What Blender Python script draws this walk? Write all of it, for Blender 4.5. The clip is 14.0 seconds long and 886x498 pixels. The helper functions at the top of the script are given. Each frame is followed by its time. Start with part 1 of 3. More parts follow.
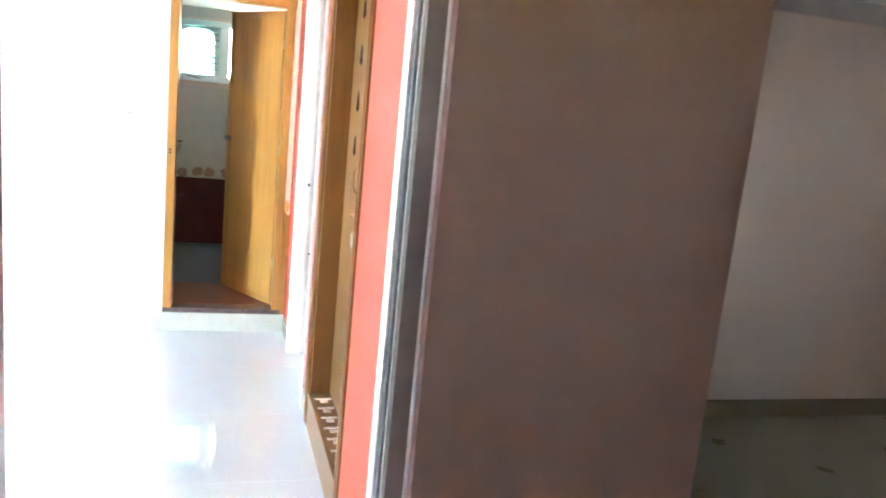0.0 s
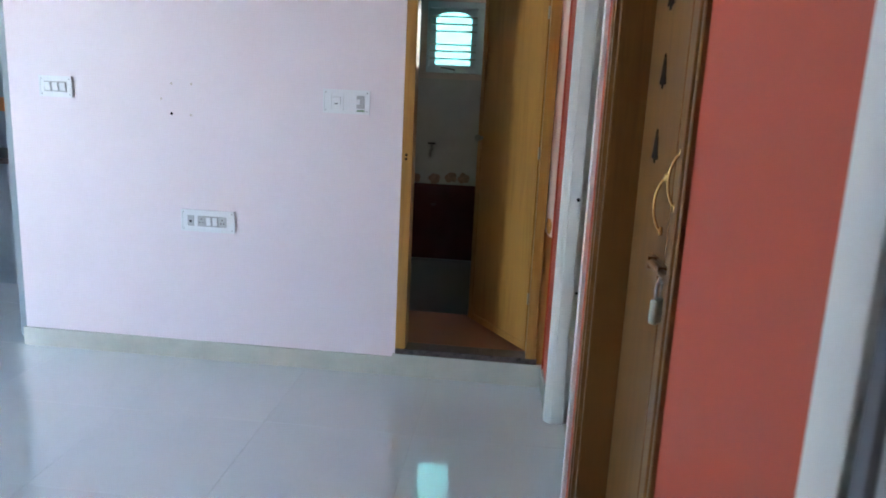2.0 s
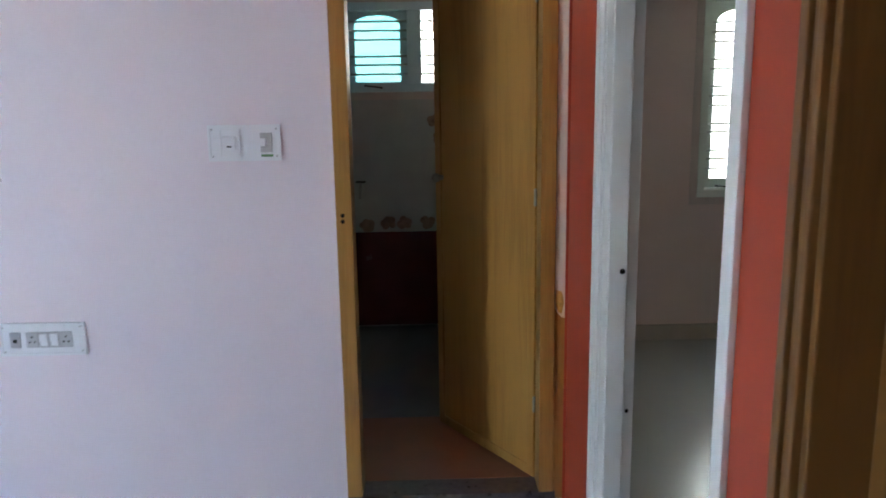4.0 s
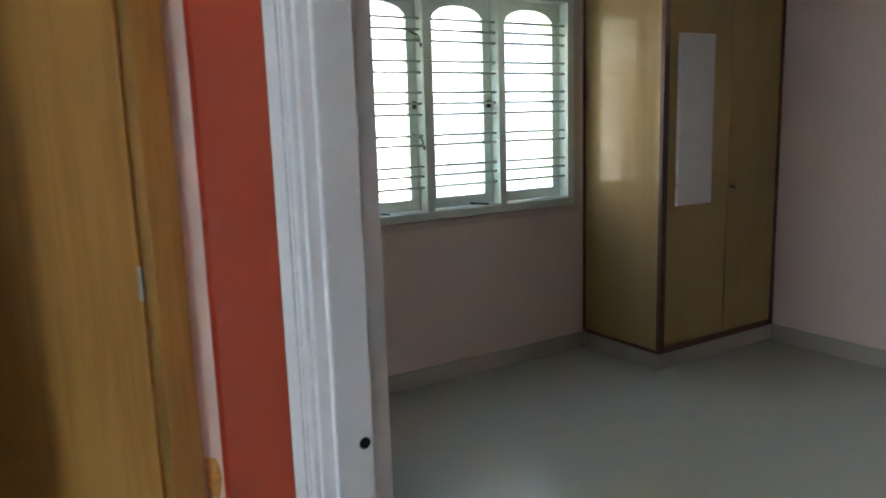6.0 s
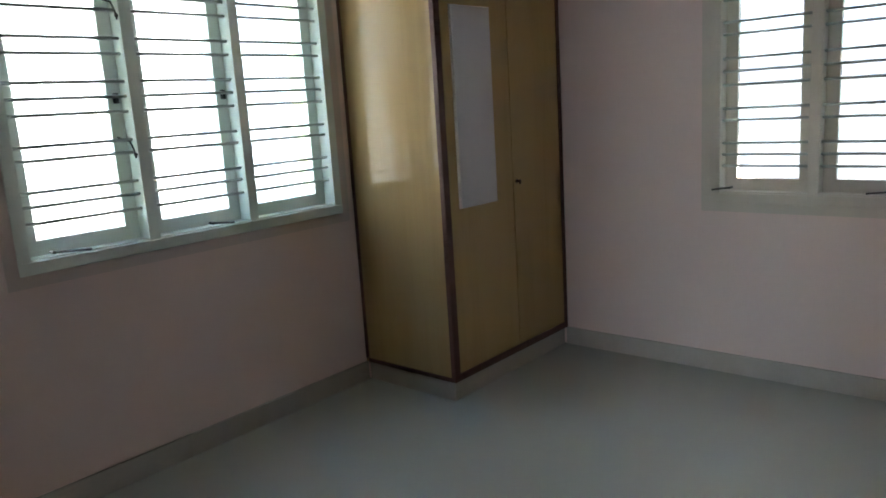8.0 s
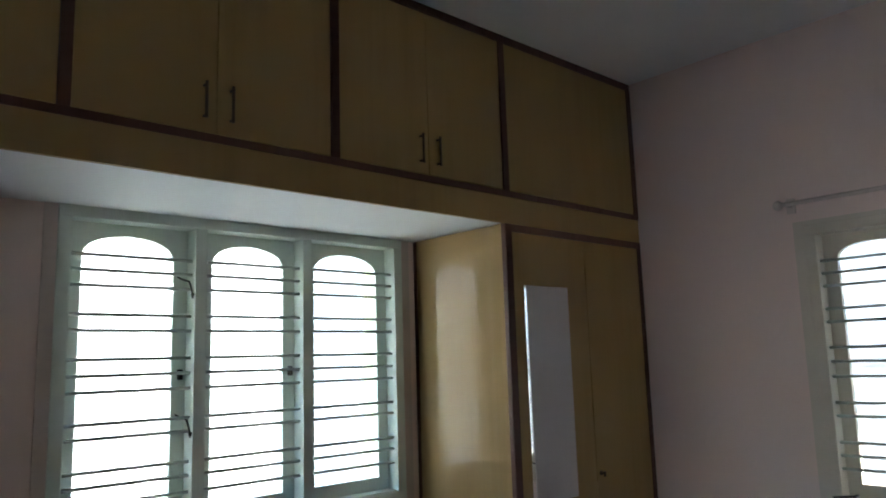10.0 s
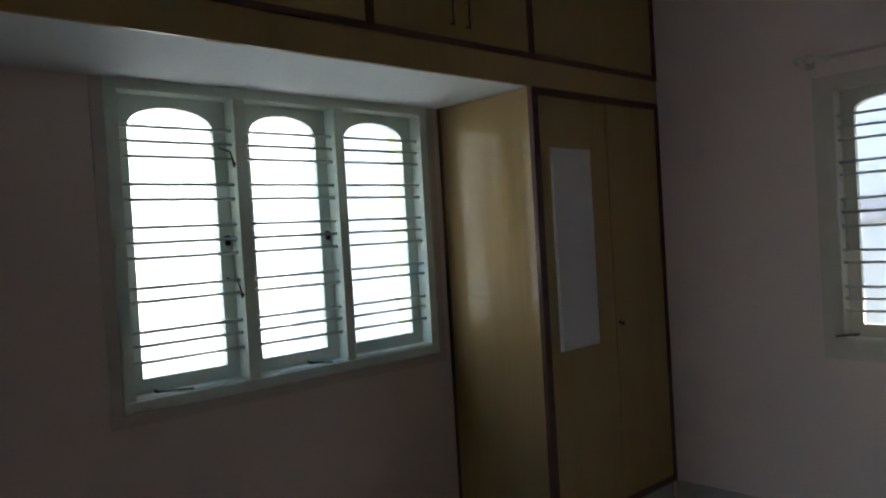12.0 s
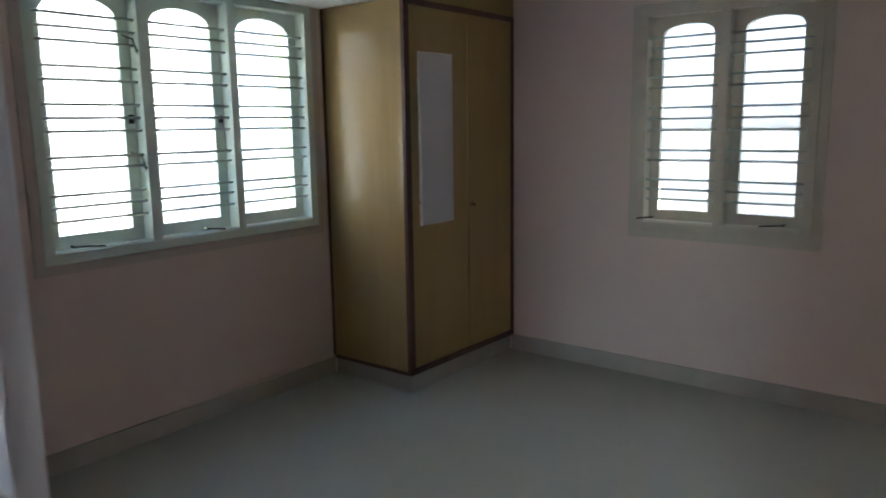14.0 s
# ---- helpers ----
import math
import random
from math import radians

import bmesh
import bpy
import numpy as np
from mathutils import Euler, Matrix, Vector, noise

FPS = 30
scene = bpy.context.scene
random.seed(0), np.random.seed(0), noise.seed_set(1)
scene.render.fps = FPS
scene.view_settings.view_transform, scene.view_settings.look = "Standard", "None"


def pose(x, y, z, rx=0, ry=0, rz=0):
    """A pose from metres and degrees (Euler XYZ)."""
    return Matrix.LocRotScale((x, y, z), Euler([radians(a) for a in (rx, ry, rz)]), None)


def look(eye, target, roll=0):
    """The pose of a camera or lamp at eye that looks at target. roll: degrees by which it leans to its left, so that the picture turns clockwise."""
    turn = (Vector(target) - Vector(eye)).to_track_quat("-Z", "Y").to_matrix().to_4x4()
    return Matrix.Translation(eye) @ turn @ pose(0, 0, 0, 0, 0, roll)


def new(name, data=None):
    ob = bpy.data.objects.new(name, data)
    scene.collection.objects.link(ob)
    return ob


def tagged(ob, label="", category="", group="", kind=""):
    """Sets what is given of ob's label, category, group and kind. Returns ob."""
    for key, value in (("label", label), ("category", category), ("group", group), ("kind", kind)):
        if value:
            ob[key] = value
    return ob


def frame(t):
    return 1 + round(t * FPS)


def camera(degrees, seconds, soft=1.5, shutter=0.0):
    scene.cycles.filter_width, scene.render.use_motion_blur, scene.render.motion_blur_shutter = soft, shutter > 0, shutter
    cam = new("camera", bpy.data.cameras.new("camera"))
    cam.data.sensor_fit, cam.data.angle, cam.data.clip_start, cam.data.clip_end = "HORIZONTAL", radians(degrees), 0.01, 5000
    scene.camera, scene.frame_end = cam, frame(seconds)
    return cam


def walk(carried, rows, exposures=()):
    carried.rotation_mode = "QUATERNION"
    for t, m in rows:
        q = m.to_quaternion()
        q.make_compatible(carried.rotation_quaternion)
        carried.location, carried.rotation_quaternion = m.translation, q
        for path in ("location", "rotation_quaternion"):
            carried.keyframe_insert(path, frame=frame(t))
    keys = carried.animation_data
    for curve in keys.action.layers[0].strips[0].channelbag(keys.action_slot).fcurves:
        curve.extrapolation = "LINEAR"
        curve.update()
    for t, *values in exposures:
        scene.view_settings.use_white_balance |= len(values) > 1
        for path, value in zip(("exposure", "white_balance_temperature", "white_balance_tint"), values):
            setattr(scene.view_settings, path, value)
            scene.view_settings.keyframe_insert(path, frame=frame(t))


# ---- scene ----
cam = camera(61.8, 14.0, soft=1.8, shutter=0.3)
PATH = [
    (0, (-0.298, -4.803, 1.535), (0.23, -2.909, 1.17), 5.7),
    (0.5, (-0.18, -4.542, 1.545), (0.077, -2.594, 1.171), 4.7),
    (1, (-0.167, -4.222, 1.516), (-0.17, -2.256, 1.147), 4.1),
    (1.5, (-0.206, -3.943, 1.478), (-0.257, -1.982, 1.089), 3.5),
    (2, (-0.202, -3.594, 1.472), (-0.382, -1.648, 1.047), 2.8),
    (2.5, (-0.27, -3.302, 1.465), (-0.494, -1.366, 1.014), 1.6),
    (2.7, (-0.305, -3.191, 1.483), (-0.498, -1.254, 1.023), 0.9),
    (4.8, (-0.496, -1.895, 1.479), (-0.156, 0.05, 1.157), -0.4),
    (5, (-0.472, -1.771, 1.471), (-0.013, 0.149, 1.146), -0.4),
    (5.5, (-0.435, -1.502, 1.465), (0.393, 0.287, 1.125), -1.0),
    (6, (-0.312, -1.25, 1.441), (0.733, 0.421, 1.099), -1.8),
    (6.5, (-0.213, -1.039, 1.433), (1.024, 0.489, 1.065), -2.1),
    (7, (-0.085, -0.86, 1.442), (1.372, 0.447, 1.026), -3.1),
    (7.5, (0.097, -0.768, 1.422), (1.58, 0.511, 1.018), -4.2),
    (8, (0.259, -0.688, 1.425), (1.742, 0.598, 1.041), -3.6),
    (8.5, (0.393, -0.628, 1.441), (1.907, 0.639, 1.121), -3.4),
    (9, (0.471, -0.6, 1.524), (2.0, 0.688, 1.499), -2.6),
    (9.2, (0.499, -0.612, 1.549), (1.99, 0.718, 1.639), -2.6),
    (11.3, (0.418, -0.637, 1.527), (1.635, 0.912, 1.872), -3.0),
    (11.5, (0.377, -0.614, 1.521), (1.619, 0.935, 1.761), -3.2),
    (12, (0.289, -0.603, 1.493), (1.646, 0.865, 1.457), -3.4),
    (12.5, (0.219, -0.714, 1.494), (1.631, 0.685, 1.278), -2.1),
    (13, (0.085, -0.824, 1.487), (1.634, 0.42, 1.255), -1.0),
    (13.5, (-0.017, -0.967, 1.499), (1.612, 0.163, 1.237), -0.8),
    (14, (-0.147, -1.078, 1.478), (1.4, 0.145, 1.147), -0.9),
]
walk(cam, [(t, look(eye, target, roll)) for t, eye, target, roll in PATH],
     exposures=[(0.0, 7.7, 6700, 6), (0.5, 7.1, 6500, 5), (1.0, 6.45, 6300, 4), (1.5, 5.9, 6250, 4), (2.0, 5.5, 6250, 4), (2.7, 5.35, 6250, 4),
                (4.8, 5.1, 6400, 8), (5.5, 5.2, 6400, 7), (6.5, 5.2, 6400, 7), (7.5, 5.45, 6100, 8), (9.0, 5.1, 6100, 8), (11.5, 4.55, 6100, 8),
                (12.5, 3.92, 6100, 8), (13.5, 4.58, 6100, 8), (14.0, 4.97, 6100, 8)])

# ---- world and sun ----
SUN_EL, SUN_AZ = radians(52), radians(168)   # azimuth from +y, clockwise seen from above
world = bpy.data.worlds.new("sky")
scene.world = world
world.use_nodes = True
wn = world.node_tree
sky = wn.nodes.new("ShaderNodeTexSky")
sky.sky_type = "NISHITA"
sky.sun_disc = False
sky.sun_elevation, sky.sun_rotation = SUN_EL, SUN_AZ
sky.air_density, sky.dust_density, sky.ozone_density = 1.0, 2.0, 1.0
wn.links.new(sky.outputs[0], wn.nodes["Background"].inputs[0])
wn.nodes["Background"].inputs[1].default_value = 0.15
sun_data = bpy.data.lights.new("sun", "SUN")
sun_data.energy, sun_data.angle, sun_data.color = 2.5, radians(0.5), (1.0, 0.94, 0.85)
sun = new("sun", sun_data)
sun_dir = Vector((math.sin(SUN_AZ) * math.cos(SUN_EL), math.cos(SUN_AZ) * math.cos(SUN_EL), math.sin(SUN_EL)))
sun.matrix_world = look(sun_dir * 30, (0, 0, 0))

# ---- materials ----


def material(name, base, rough=0.6, metal=0.0, vary=0.12, scale=3.0, fine=60.0, bump=0.05, coat=0.0, stretch=(1, 1, 1), rough_vary=0.1, object_random=0.0):
    m = bpy.data.materials.new(name)
    m.use_nodes = True
    nt = m.node_tree
    b = nt.nodes["Principled BSDF"]
    tc = nt.nodes.new("ShaderNodeTexCoord")
    mp = nt.nodes.new("ShaderNodeMapping")
    mp.inputs["Scale"].default_value = stretch
    nt.links.new(tc.outputs["Object"], mp.inputs["Vector"])
    big = nt.nodes.new("ShaderNodeTexNoise")
    big.inputs["Scale"].default_value, big.inputs["Detail"].default_value = scale, 5
    small = nt.nodes.new("ShaderNodeTexNoise")
    small.inputs["Scale"].default_value, small.inputs["Detail"].default_value = fine, 3
    for n in (big, small):
        nt.links.new(mp.outputs[0], n.inputs["Vector"])
    mix = nt.nodes.new("ShaderNodeMath")
    mix.operation = "MULTIPLY_ADD"
    mix.inputs[1].default_value = 0.35
    nt.links.new(small.outputs["Fac"], mix.inputs[0])
    nt.links.new(big.outputs["Fac"], mix.inputs[2])
    ramp = nt.nodes.new("ShaderNodeValToRGB")
    lo = [c * (1 - vary) for c in base]
    hi = [min(1.0, c * (1 + vary)) for c in base]
    ramp.color_ramp.elements[0].position, ramp.color_ramp.elements[0].color = 0.4, (*lo, 1)
    ramp.color_ramp.elements[1].position, ramp.color_ramp.elements[1].color = 0.95, (*hi, 1)
    nt.links.new(mix.outputs[0], ramp.inputs[0])
    colour = ramp.outputs[0]
    if object_random:
        info = nt.nodes.new("ShaderNodeObjectInfo")
        amount = nt.nodes.new("ShaderNodeMapRange")
        amount.inputs["To Min"].default_value, amount.inputs["To Max"].default_value = 1 - object_random, 1 + object_random
        nt.links.new(info.outputs["Random"], amount.inputs[0])
        hsv = nt.nodes.new("ShaderNodeHueSaturation")
        nt.links.new(amount.outputs[0], hsv.inputs["Value"])
        nt.links.new(colour, hsv.inputs["Color"])
        colour = hsv.outputs[0]
    nt.links.new(colour, b.inputs["Base Color"])
    rr = nt.nodes.new("ShaderNodeMapRange")
    rr.inputs["From Min"].default_value, rr.inputs["From Max"].default_value = 0.3, 0.75
    rr.inputs["To Min"].default_value, rr.inputs["To Max"].default_value = max(0.02, rough * (1 - rough_vary)), min(1, rough * (1 + rough_vary))
    nt.links.new(big.outputs["Fac"], rr.inputs[0])
    nt.links.new(rr.outputs[0], b.inputs["Roughness"])
    b.inputs["Metallic"].default_value = metal
    b.inputs["Coat Weight"].default_value = coat
    b.inputs["Coat Roughness"].default_value = 0.06
    if bump:
        bp = nt.nodes.new("ShaderNodeBump")
        bp.inputs["Strength"].default_value, bp.inputs["Distance"].default_value = bump, 0.01
        nt.links.new(mix.outputs[0], bp.inputs["Height"])
        nt.links.new(bp.outputs[0], b.inputs["Normal"])
    return m


def wood(name, base, dark, rough=0.35, grain=14.0, axis=2, coat=0.2, contrast=1.0, coat_rough=0.12):
    """Wood whose grain runs along one local axis."""
    m = bpy.data.materials.new(name)
    m.use_nodes = True
    nt = m.node_tree
    b = nt.nodes["Principled BSDF"]
    tc = nt.nodes.new("ShaderNodeTexCoord")
    mp = nt.nodes.new("ShaderNodeMapping")
    s = [1.0, 1.0, 1.0]
    s[axis] = 0.06
    mp.inputs["Scale"].default_value = s
    nt.links.new(tc.outputs["Object"], mp.inputs["Vector"])
    n1 = nt.nodes.new("ShaderNodeTexNoise")
    n1.inputs["Scale"].default_value, n1.inputs["Detail"].default_value, n1.inputs["Distortion"].default_value = grain, 6, 1.2
    n2 = nt.nodes.new("ShaderNodeTexNoise")
    n2.inputs["Scale"].default_value, n2.inputs["Detail"].default_value = grain * 9, 3
    n3 = nt.nodes.new("ShaderNodeTexNoise")
    n3.inputs["Scale"].default_value = 1.6
    nt.links.new(tc.outputs["Object"], n3.inputs["Vector"])
    for n in (n1, n2):
        nt.links.new(mp.outputs[0], n.inputs["Vector"])
    a = nt.nodes.new("ShaderNodeMath")
    a.operation = "MULTIPLY_ADD"
    a.inputs[1].default_value = 0.4
    nt.links.new(n2.outputs["Fac"], a.inputs[0])
    nt.links.new(n1.outputs["Fac"], a.inputs[2])
    c = nt.nodes.new("ShaderNodeMath")
    c.operation = "MULTIPLY_ADD"
    c.inputs[1].default_value = 0.5
    nt.links.new(n3.outputs["Fac"], c.inputs[0])
    nt.links.new(a.outputs[0], c.inputs[2])
    ramp = nt.nodes.new("ShaderNodeValToRGB")
    ramp.color_ramp.elements[0].position, ramp.color_ramp.elements[0].color = 0.95 - 0.3 * contrast, (*dark, 1)
    ramp.color_ramp.elements[1].position, ramp.color_ramp.elements[1].color = 0.95 + 0.25 * contrast, (*base, 1)
    nt.links.new(c.outputs[0], ramp.inputs[0])
    nt.links.new(ramp.outputs[0], b.inputs["Base Color"])
    b.inputs["Roughness"].default_value = rough
    b.inputs["Coat Weight"].default_value, b.inputs["Coat Roughness"].default_value = coat, coat_rough
    bp = nt.nodes.new("ShaderNodeBump")
    bp.inputs["Strength"].default_value, bp.inputs["Distance"].default_value = 0.06, 0.004
    nt.links.new(a.outputs[0], bp.inputs["Height"])
    nt.links.new(bp.outputs[0], b.inputs["Normal"])
    return m


HALL_PAINT = material("pale pink wall paint", (0.80, 0.72, 0.75), 0.5, vary=0.03, scale=1.2, fine=180, bump=0.04)
CORAL = material("coral red wall paint", (0.42, 0.060, 0.026), 0.5, vary=0.06, scale=1.5, fine=160, bump=0.05)
BED_PAINT = material("dusty pink bedroom paint", (0.75, 0.605, 0.535), 0.6, vary=0.04, scale=1.1, fine=170, bump=0.05)
CREAM_PLASTER = material("bare cream plaster", (0.84, 0.78, 0.64), 0.8, vary=0.08, scale=12, bump=0.12)
CEILING_WHITE = material("white ceiling paint", (0.80, 0.80, 0.79), 0.8, vary=0.03, scale=1.0, fine=120, bump=0.05)
WHITE_ENAMEL = material("white enamel door paint", (0.80, 0.80, 0.77), 0.32, vary=0.015, scale=4, fine=120, bump=0.02)
PINK_ENAMEL = material("pinkish white enamel paint", (0.80, 0.71, 0.71), 0.35, vary=0.05, scale=6, bump=0.06)
CREAM_ENAMEL = material("cream window enamel", (0.70, 0.76, 0.68), 0.35, vary=0.05, scale=8, fine=90, bump=0.06)
# Blue haze from the bright bathroom pane is put into its frame's colour.
HAZE_ENAMEL = material("enamel tinted pale blue by window glow", (0.62, 0.74, 0.75), 0.35, vary=0.05, scale=8, fine=90, bump=0.05)
CREAM_OLD = material("dull olive cream paint", (0.60, 0.51, 0.445), 0.5, vary=0.06, scale=6, bump=0.08)
# Pinkish paint darkened to brown: the front room's shade is in the colour.
LIVING_SHADED = material("pinkish wall paint shaded brown", (0.42, 0.245, 0.205), 0.6, vary=0.04, scale=1.2, fine=170, bump=0.05)
LIVING_BEIGE = material("dull beige wall paint", (0.76, 0.65, 0.58), 0.6, vary=0.04, scale=1.2, fine=170, bump=0.05)
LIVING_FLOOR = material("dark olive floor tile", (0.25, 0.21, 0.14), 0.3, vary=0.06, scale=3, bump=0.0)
HALL_TILE = material("polished ivory floor tile", (0.58, 0.645, 0.64), 0.045, vary=0.025, scale=3, fine=80, bump=0.0, coat=1.0, rough_vary=0.1, object_random=0.012)
GROUT = material("grey tile grout", (0.50, 0.50, 0.47), 0.85, vary=0.1, scale=30)
BED_TILE = material("polished grey-green floor tile", (0.46, 0.465, 0.41), 0.25, vary=0.025, scale=2.5, fine=90, bump=0.0, rough_vary=0.04)
SKIRT_TILE = material("grey-green skirting tile", (0.50, 0.51, 0.44), 0.25, vary=0.07, scale=7, bump=0.01)
BED_SKIRT = material("brownish grey skirting tile", (0.47, 0.43, 0.365), 0.25, vary=0.07, scale=7, bump=0.01)
TEAK = wood("honey teak", (0.42, 0.215, 0.050), (0.29, 0.135, 0.027), 0.38)
TEAK_DARK = wood("varnished brown teak", (0.20, 0.090, 0.022), (0.125, 0.052, 0.012), 0.34, coat=0.3)
LAMINATE = wood("olive wardrobe veneer", (0.415, 0.284, 0.127), (0.322, 0.208, 0.086), 0.75, grain=5, coat=0.38, contrast=1.8)
TRIM_BROWN = wood("dark red-brown beading", (0.11, 0.045, 0.028), (0.07, 0.026, 0.017), 0.6, coat=0.0)
BROWN_DOOR = material("glossy reddish brown door enamel", (0.34, 0.215, 0.195), 0.2, vary=0.06, scale=5, bump=0.02, coat=1.0)
BRASS = material("polished brass", (0.56, 0.37, 0.15), 0.25, metal=1.0, vary=0.1, scale=30, bump=0.02)
STEEL = material("dull steel", (0.35, 0.34, 0.32), 0.4, metal=1.0, vary=0.15, scale=30)
DARK_IRON = material("dark tarnished iron", (0.05, 0.045, 0.04), 0.5, metal=0.6, vary=0.2, scale=30)
BAR_PAINT = material("pale grey painted window bar", (0.56, 0.59, 0.54), 0.4, vary=0.1, scale=20)
PLASTIC = material("white switch plastic", (0.78, 0.79, 0.80), 0.3, vary=0.02, scale=10, bump=0.0)
PLASTIC_GREY = material("greyish switch module plastic", (0.46, 0.46, 0.46), 0.35, vary=0.04, scale=20, bump=0.0)
# Flat black paints the dark inside holes and cut-outs; small printed marks share it.
BLACK = material("black for hollows and marks", (0.012, 0.01, 0.01), 0.8, vary=0.2)
GRANITE = material("dark brown granite", (0.09, 0.07, 0.065), 0.3, vary=0.5, scale=40, fine=200, bump=0.01)
RED_TILE = material("dark maroon bathroom tile", (0.10, 0.025, 0.022), 0.25, vary=0.15, scale=8, bump=0.01, object_random=0.1)
WHITE_TILE = material("off-white bathroom tile", (0.52, 0.52, 0.48), 0.2, vary=0.06, scale=9, bump=0.01)
FLORAL = material("orange-brown flower glaze", (0.33, 0.21, 0.15), 0.3, vary=0.35, scale=25)
BATH_FLOOR = material("terracotta bathroom floor tile", (0.30, 0.12, 0.065), 0.4, vary=0.15, scale=9, bump=0.02)
BATH_FLOOR_GREY = material("blue-grey wet floor tile", (0.16, 0.17, 0.18), 0.35, vary=0.15, scale=9, bump=0.02)
YELLOW_WALL = material("pale yellow-green outside paint", (0.72, 0.72, 0.40), 0.8, vary=0.07, scale=2, bump=0.1)
# Grey kept low to limit the light thrown back into the bedroom.
OUTSIDE_WALL = material("dimmed grey outside plaster", (0.29, 0.29, 0.286), 0.85, vary=0.08, scale=1.5, bump=0.15)
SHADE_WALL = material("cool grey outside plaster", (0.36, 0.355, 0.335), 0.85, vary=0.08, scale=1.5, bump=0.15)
BAND = material("faded pink plaster band", (0.28, 0.26, 0.26), 0.85, vary=0.1, scale=3, bump=0.1)
GROUND = material("grey dusty concrete yard", (0.34, 0.34, 0.33), 0.95, vary=0.3, scale=0.6, bump=0.3)
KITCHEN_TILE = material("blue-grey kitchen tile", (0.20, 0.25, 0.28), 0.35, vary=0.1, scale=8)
ORANGE_TILE = material("orange kitchen tile", (0.45, 0.16, 0.05), 0.3, vary=0.1, scale=10)
# The entrance frame's step is slate grey, darker than its white post.
STEP_GREY = material("slate grey frame step", (0.25, 0.26, 0.29), 0.35, vary=0.06, scale=6, bump=0.04)
# Shade on the rebate's south face is put into this brown.
REBATE_SHADE = material("frame paint shaded taupe brown", (0.34, 0.265, 0.245), 0.45, vary=0.06, scale=6, bump=0.04)
EAST_CREAM = material("dull cream window paint", (0.60, 0.54, 0.44), 0.45, vary=0.05, scale=7, fine=90, bump=0.06)
WHITE_INK = material("white powder pattern", (0.60, 0.54, 0.50), 0.9, vary=0.35, scale=60)
BOLT_BROWN = material("tarnished brown brass", (0.26, 0.14, 0.065), 0.35, metal=0.8, vary=0.2, scale=30)
PAD_STEEL = material("pale greenish padlock steel", (0.32, 0.33, 0.26), 0.36, metal=0.8, vary=0.15, scale=30)
OCHRE = material("ochre varnish stain", (0.62, 0.40, 0.10), 0.6, vary=0.4, scale=70, fine=200)
HANDLE_BROWN = material("dull bronze handle", (0.10, 0.07, 0.045), 0.45, metal=0.3, vary=0.2, scale=30)
GREEN_INK = material("green sticker", (0.12, 0.25, 0.10), 0.6, vary=0.2, scale=40)


def plain(name, **values):
    m = bpy.data.materials.new(name)
    m.use_nodes = True
    b = m.node_tree.nodes["Principled BSDF"]
    for key, value in values.items():
        b.inputs[key.replace("_", " ")].default_value = value
    return m


FILM = material("milky protective film", (0.60, 0.565, 0.55), 0.35, vary=0.04, scale=4, bump=0.0, coat=1.0)
for glossy, ior, coat_r in ((BED_TILE, 1.85, 0.1), (HALL_TILE, 1.5, 0.012), (LAMINATE, 1.25, 0.008), (FILM, 1.4, 0.01)):
    b = glossy.node_tree.nodes["Principled BSDF"]
    b.inputs["IOR"].default_value, b.inputs["Coat Roughness"].default_value = ior, coat_r

BLACK.node_tree.nodes["Principled BSDF"].inputs["Specular IOR Level"].default_value = 0.1
MIRROR = plain("mirror silver", Base_Color=(0.86, 0.87, 0.87, 1), Metallic=1.0, Roughness=0.02)
GLASS = plain("faintly rippled window glass", Base_Color=(0.93, 0.99, 0.985, 1), Roughness=0.07, IOR=1.3, Transmission_Weight=1.0)
GLASS_BLUE = plain("blue-tinted window glass", Base_Color=(0.082, 0.235, 0.245, 1), Roughness=0.32, IOR=1.3, Transmission_Weight=1.0)

# ---- building helpers ----


def box(bm, x0, x1, y0, y1, z0, z1, bevel=0.0):
    vs = [bm.verts.new((x, y, z)) for z in (z0, z1) for y in (y0, y1) for x in (x0, x1)]
    faces = [(0, 2, 3, 1), (4, 5, 7, 6), (0, 1, 5, 4), (2, 6, 7, 3), (0, 4, 6, 2), (1, 3, 7, 5)]
    made = [bm.faces.new([vs[i] for i in f]) for f in faces]
    if bevel:
        edges = {e for f in made for e in f.edges}
        bmesh.ops.bevel(bm, geom=list(edges), offset=bevel, segments=2, affect="EDGES", profile=0.6)
    return bm


def boxes(*rows, bevel=0.0):
    bm = bmesh.new()
    for row in rows:
        box(bm, *row, bevel=bevel)
    return bm


def rod(bm, a, b, r, seg=10, r2=None):
    a, b = Vector(a), Vector(b)
    m = Matrix.Translation((a + b) / 2) @ (b - a).to_track_quat("Z", "Y").to_matrix().to_4x4()
    bmesh.ops.create_cone(bm, cap_ends=True, segments=seg, radius1=r, radius2=r if r2 is None else r2, depth=(b - a).length, matrix=m)
    return bm


def tube(bm, pts, r, seg=8):
    """A bent rod through the points, with round joints."""
    for a, b in zip(pts, pts[1:]):
        rod(bm, a, b, r, seg)
    for p in pts[1:-1]:
        bmesh.ops.create_uvsphere(bm, u_segments=seg, v_segments=6, radius=r * 1.02, matrix=Matrix.Translation(p))
    return bm


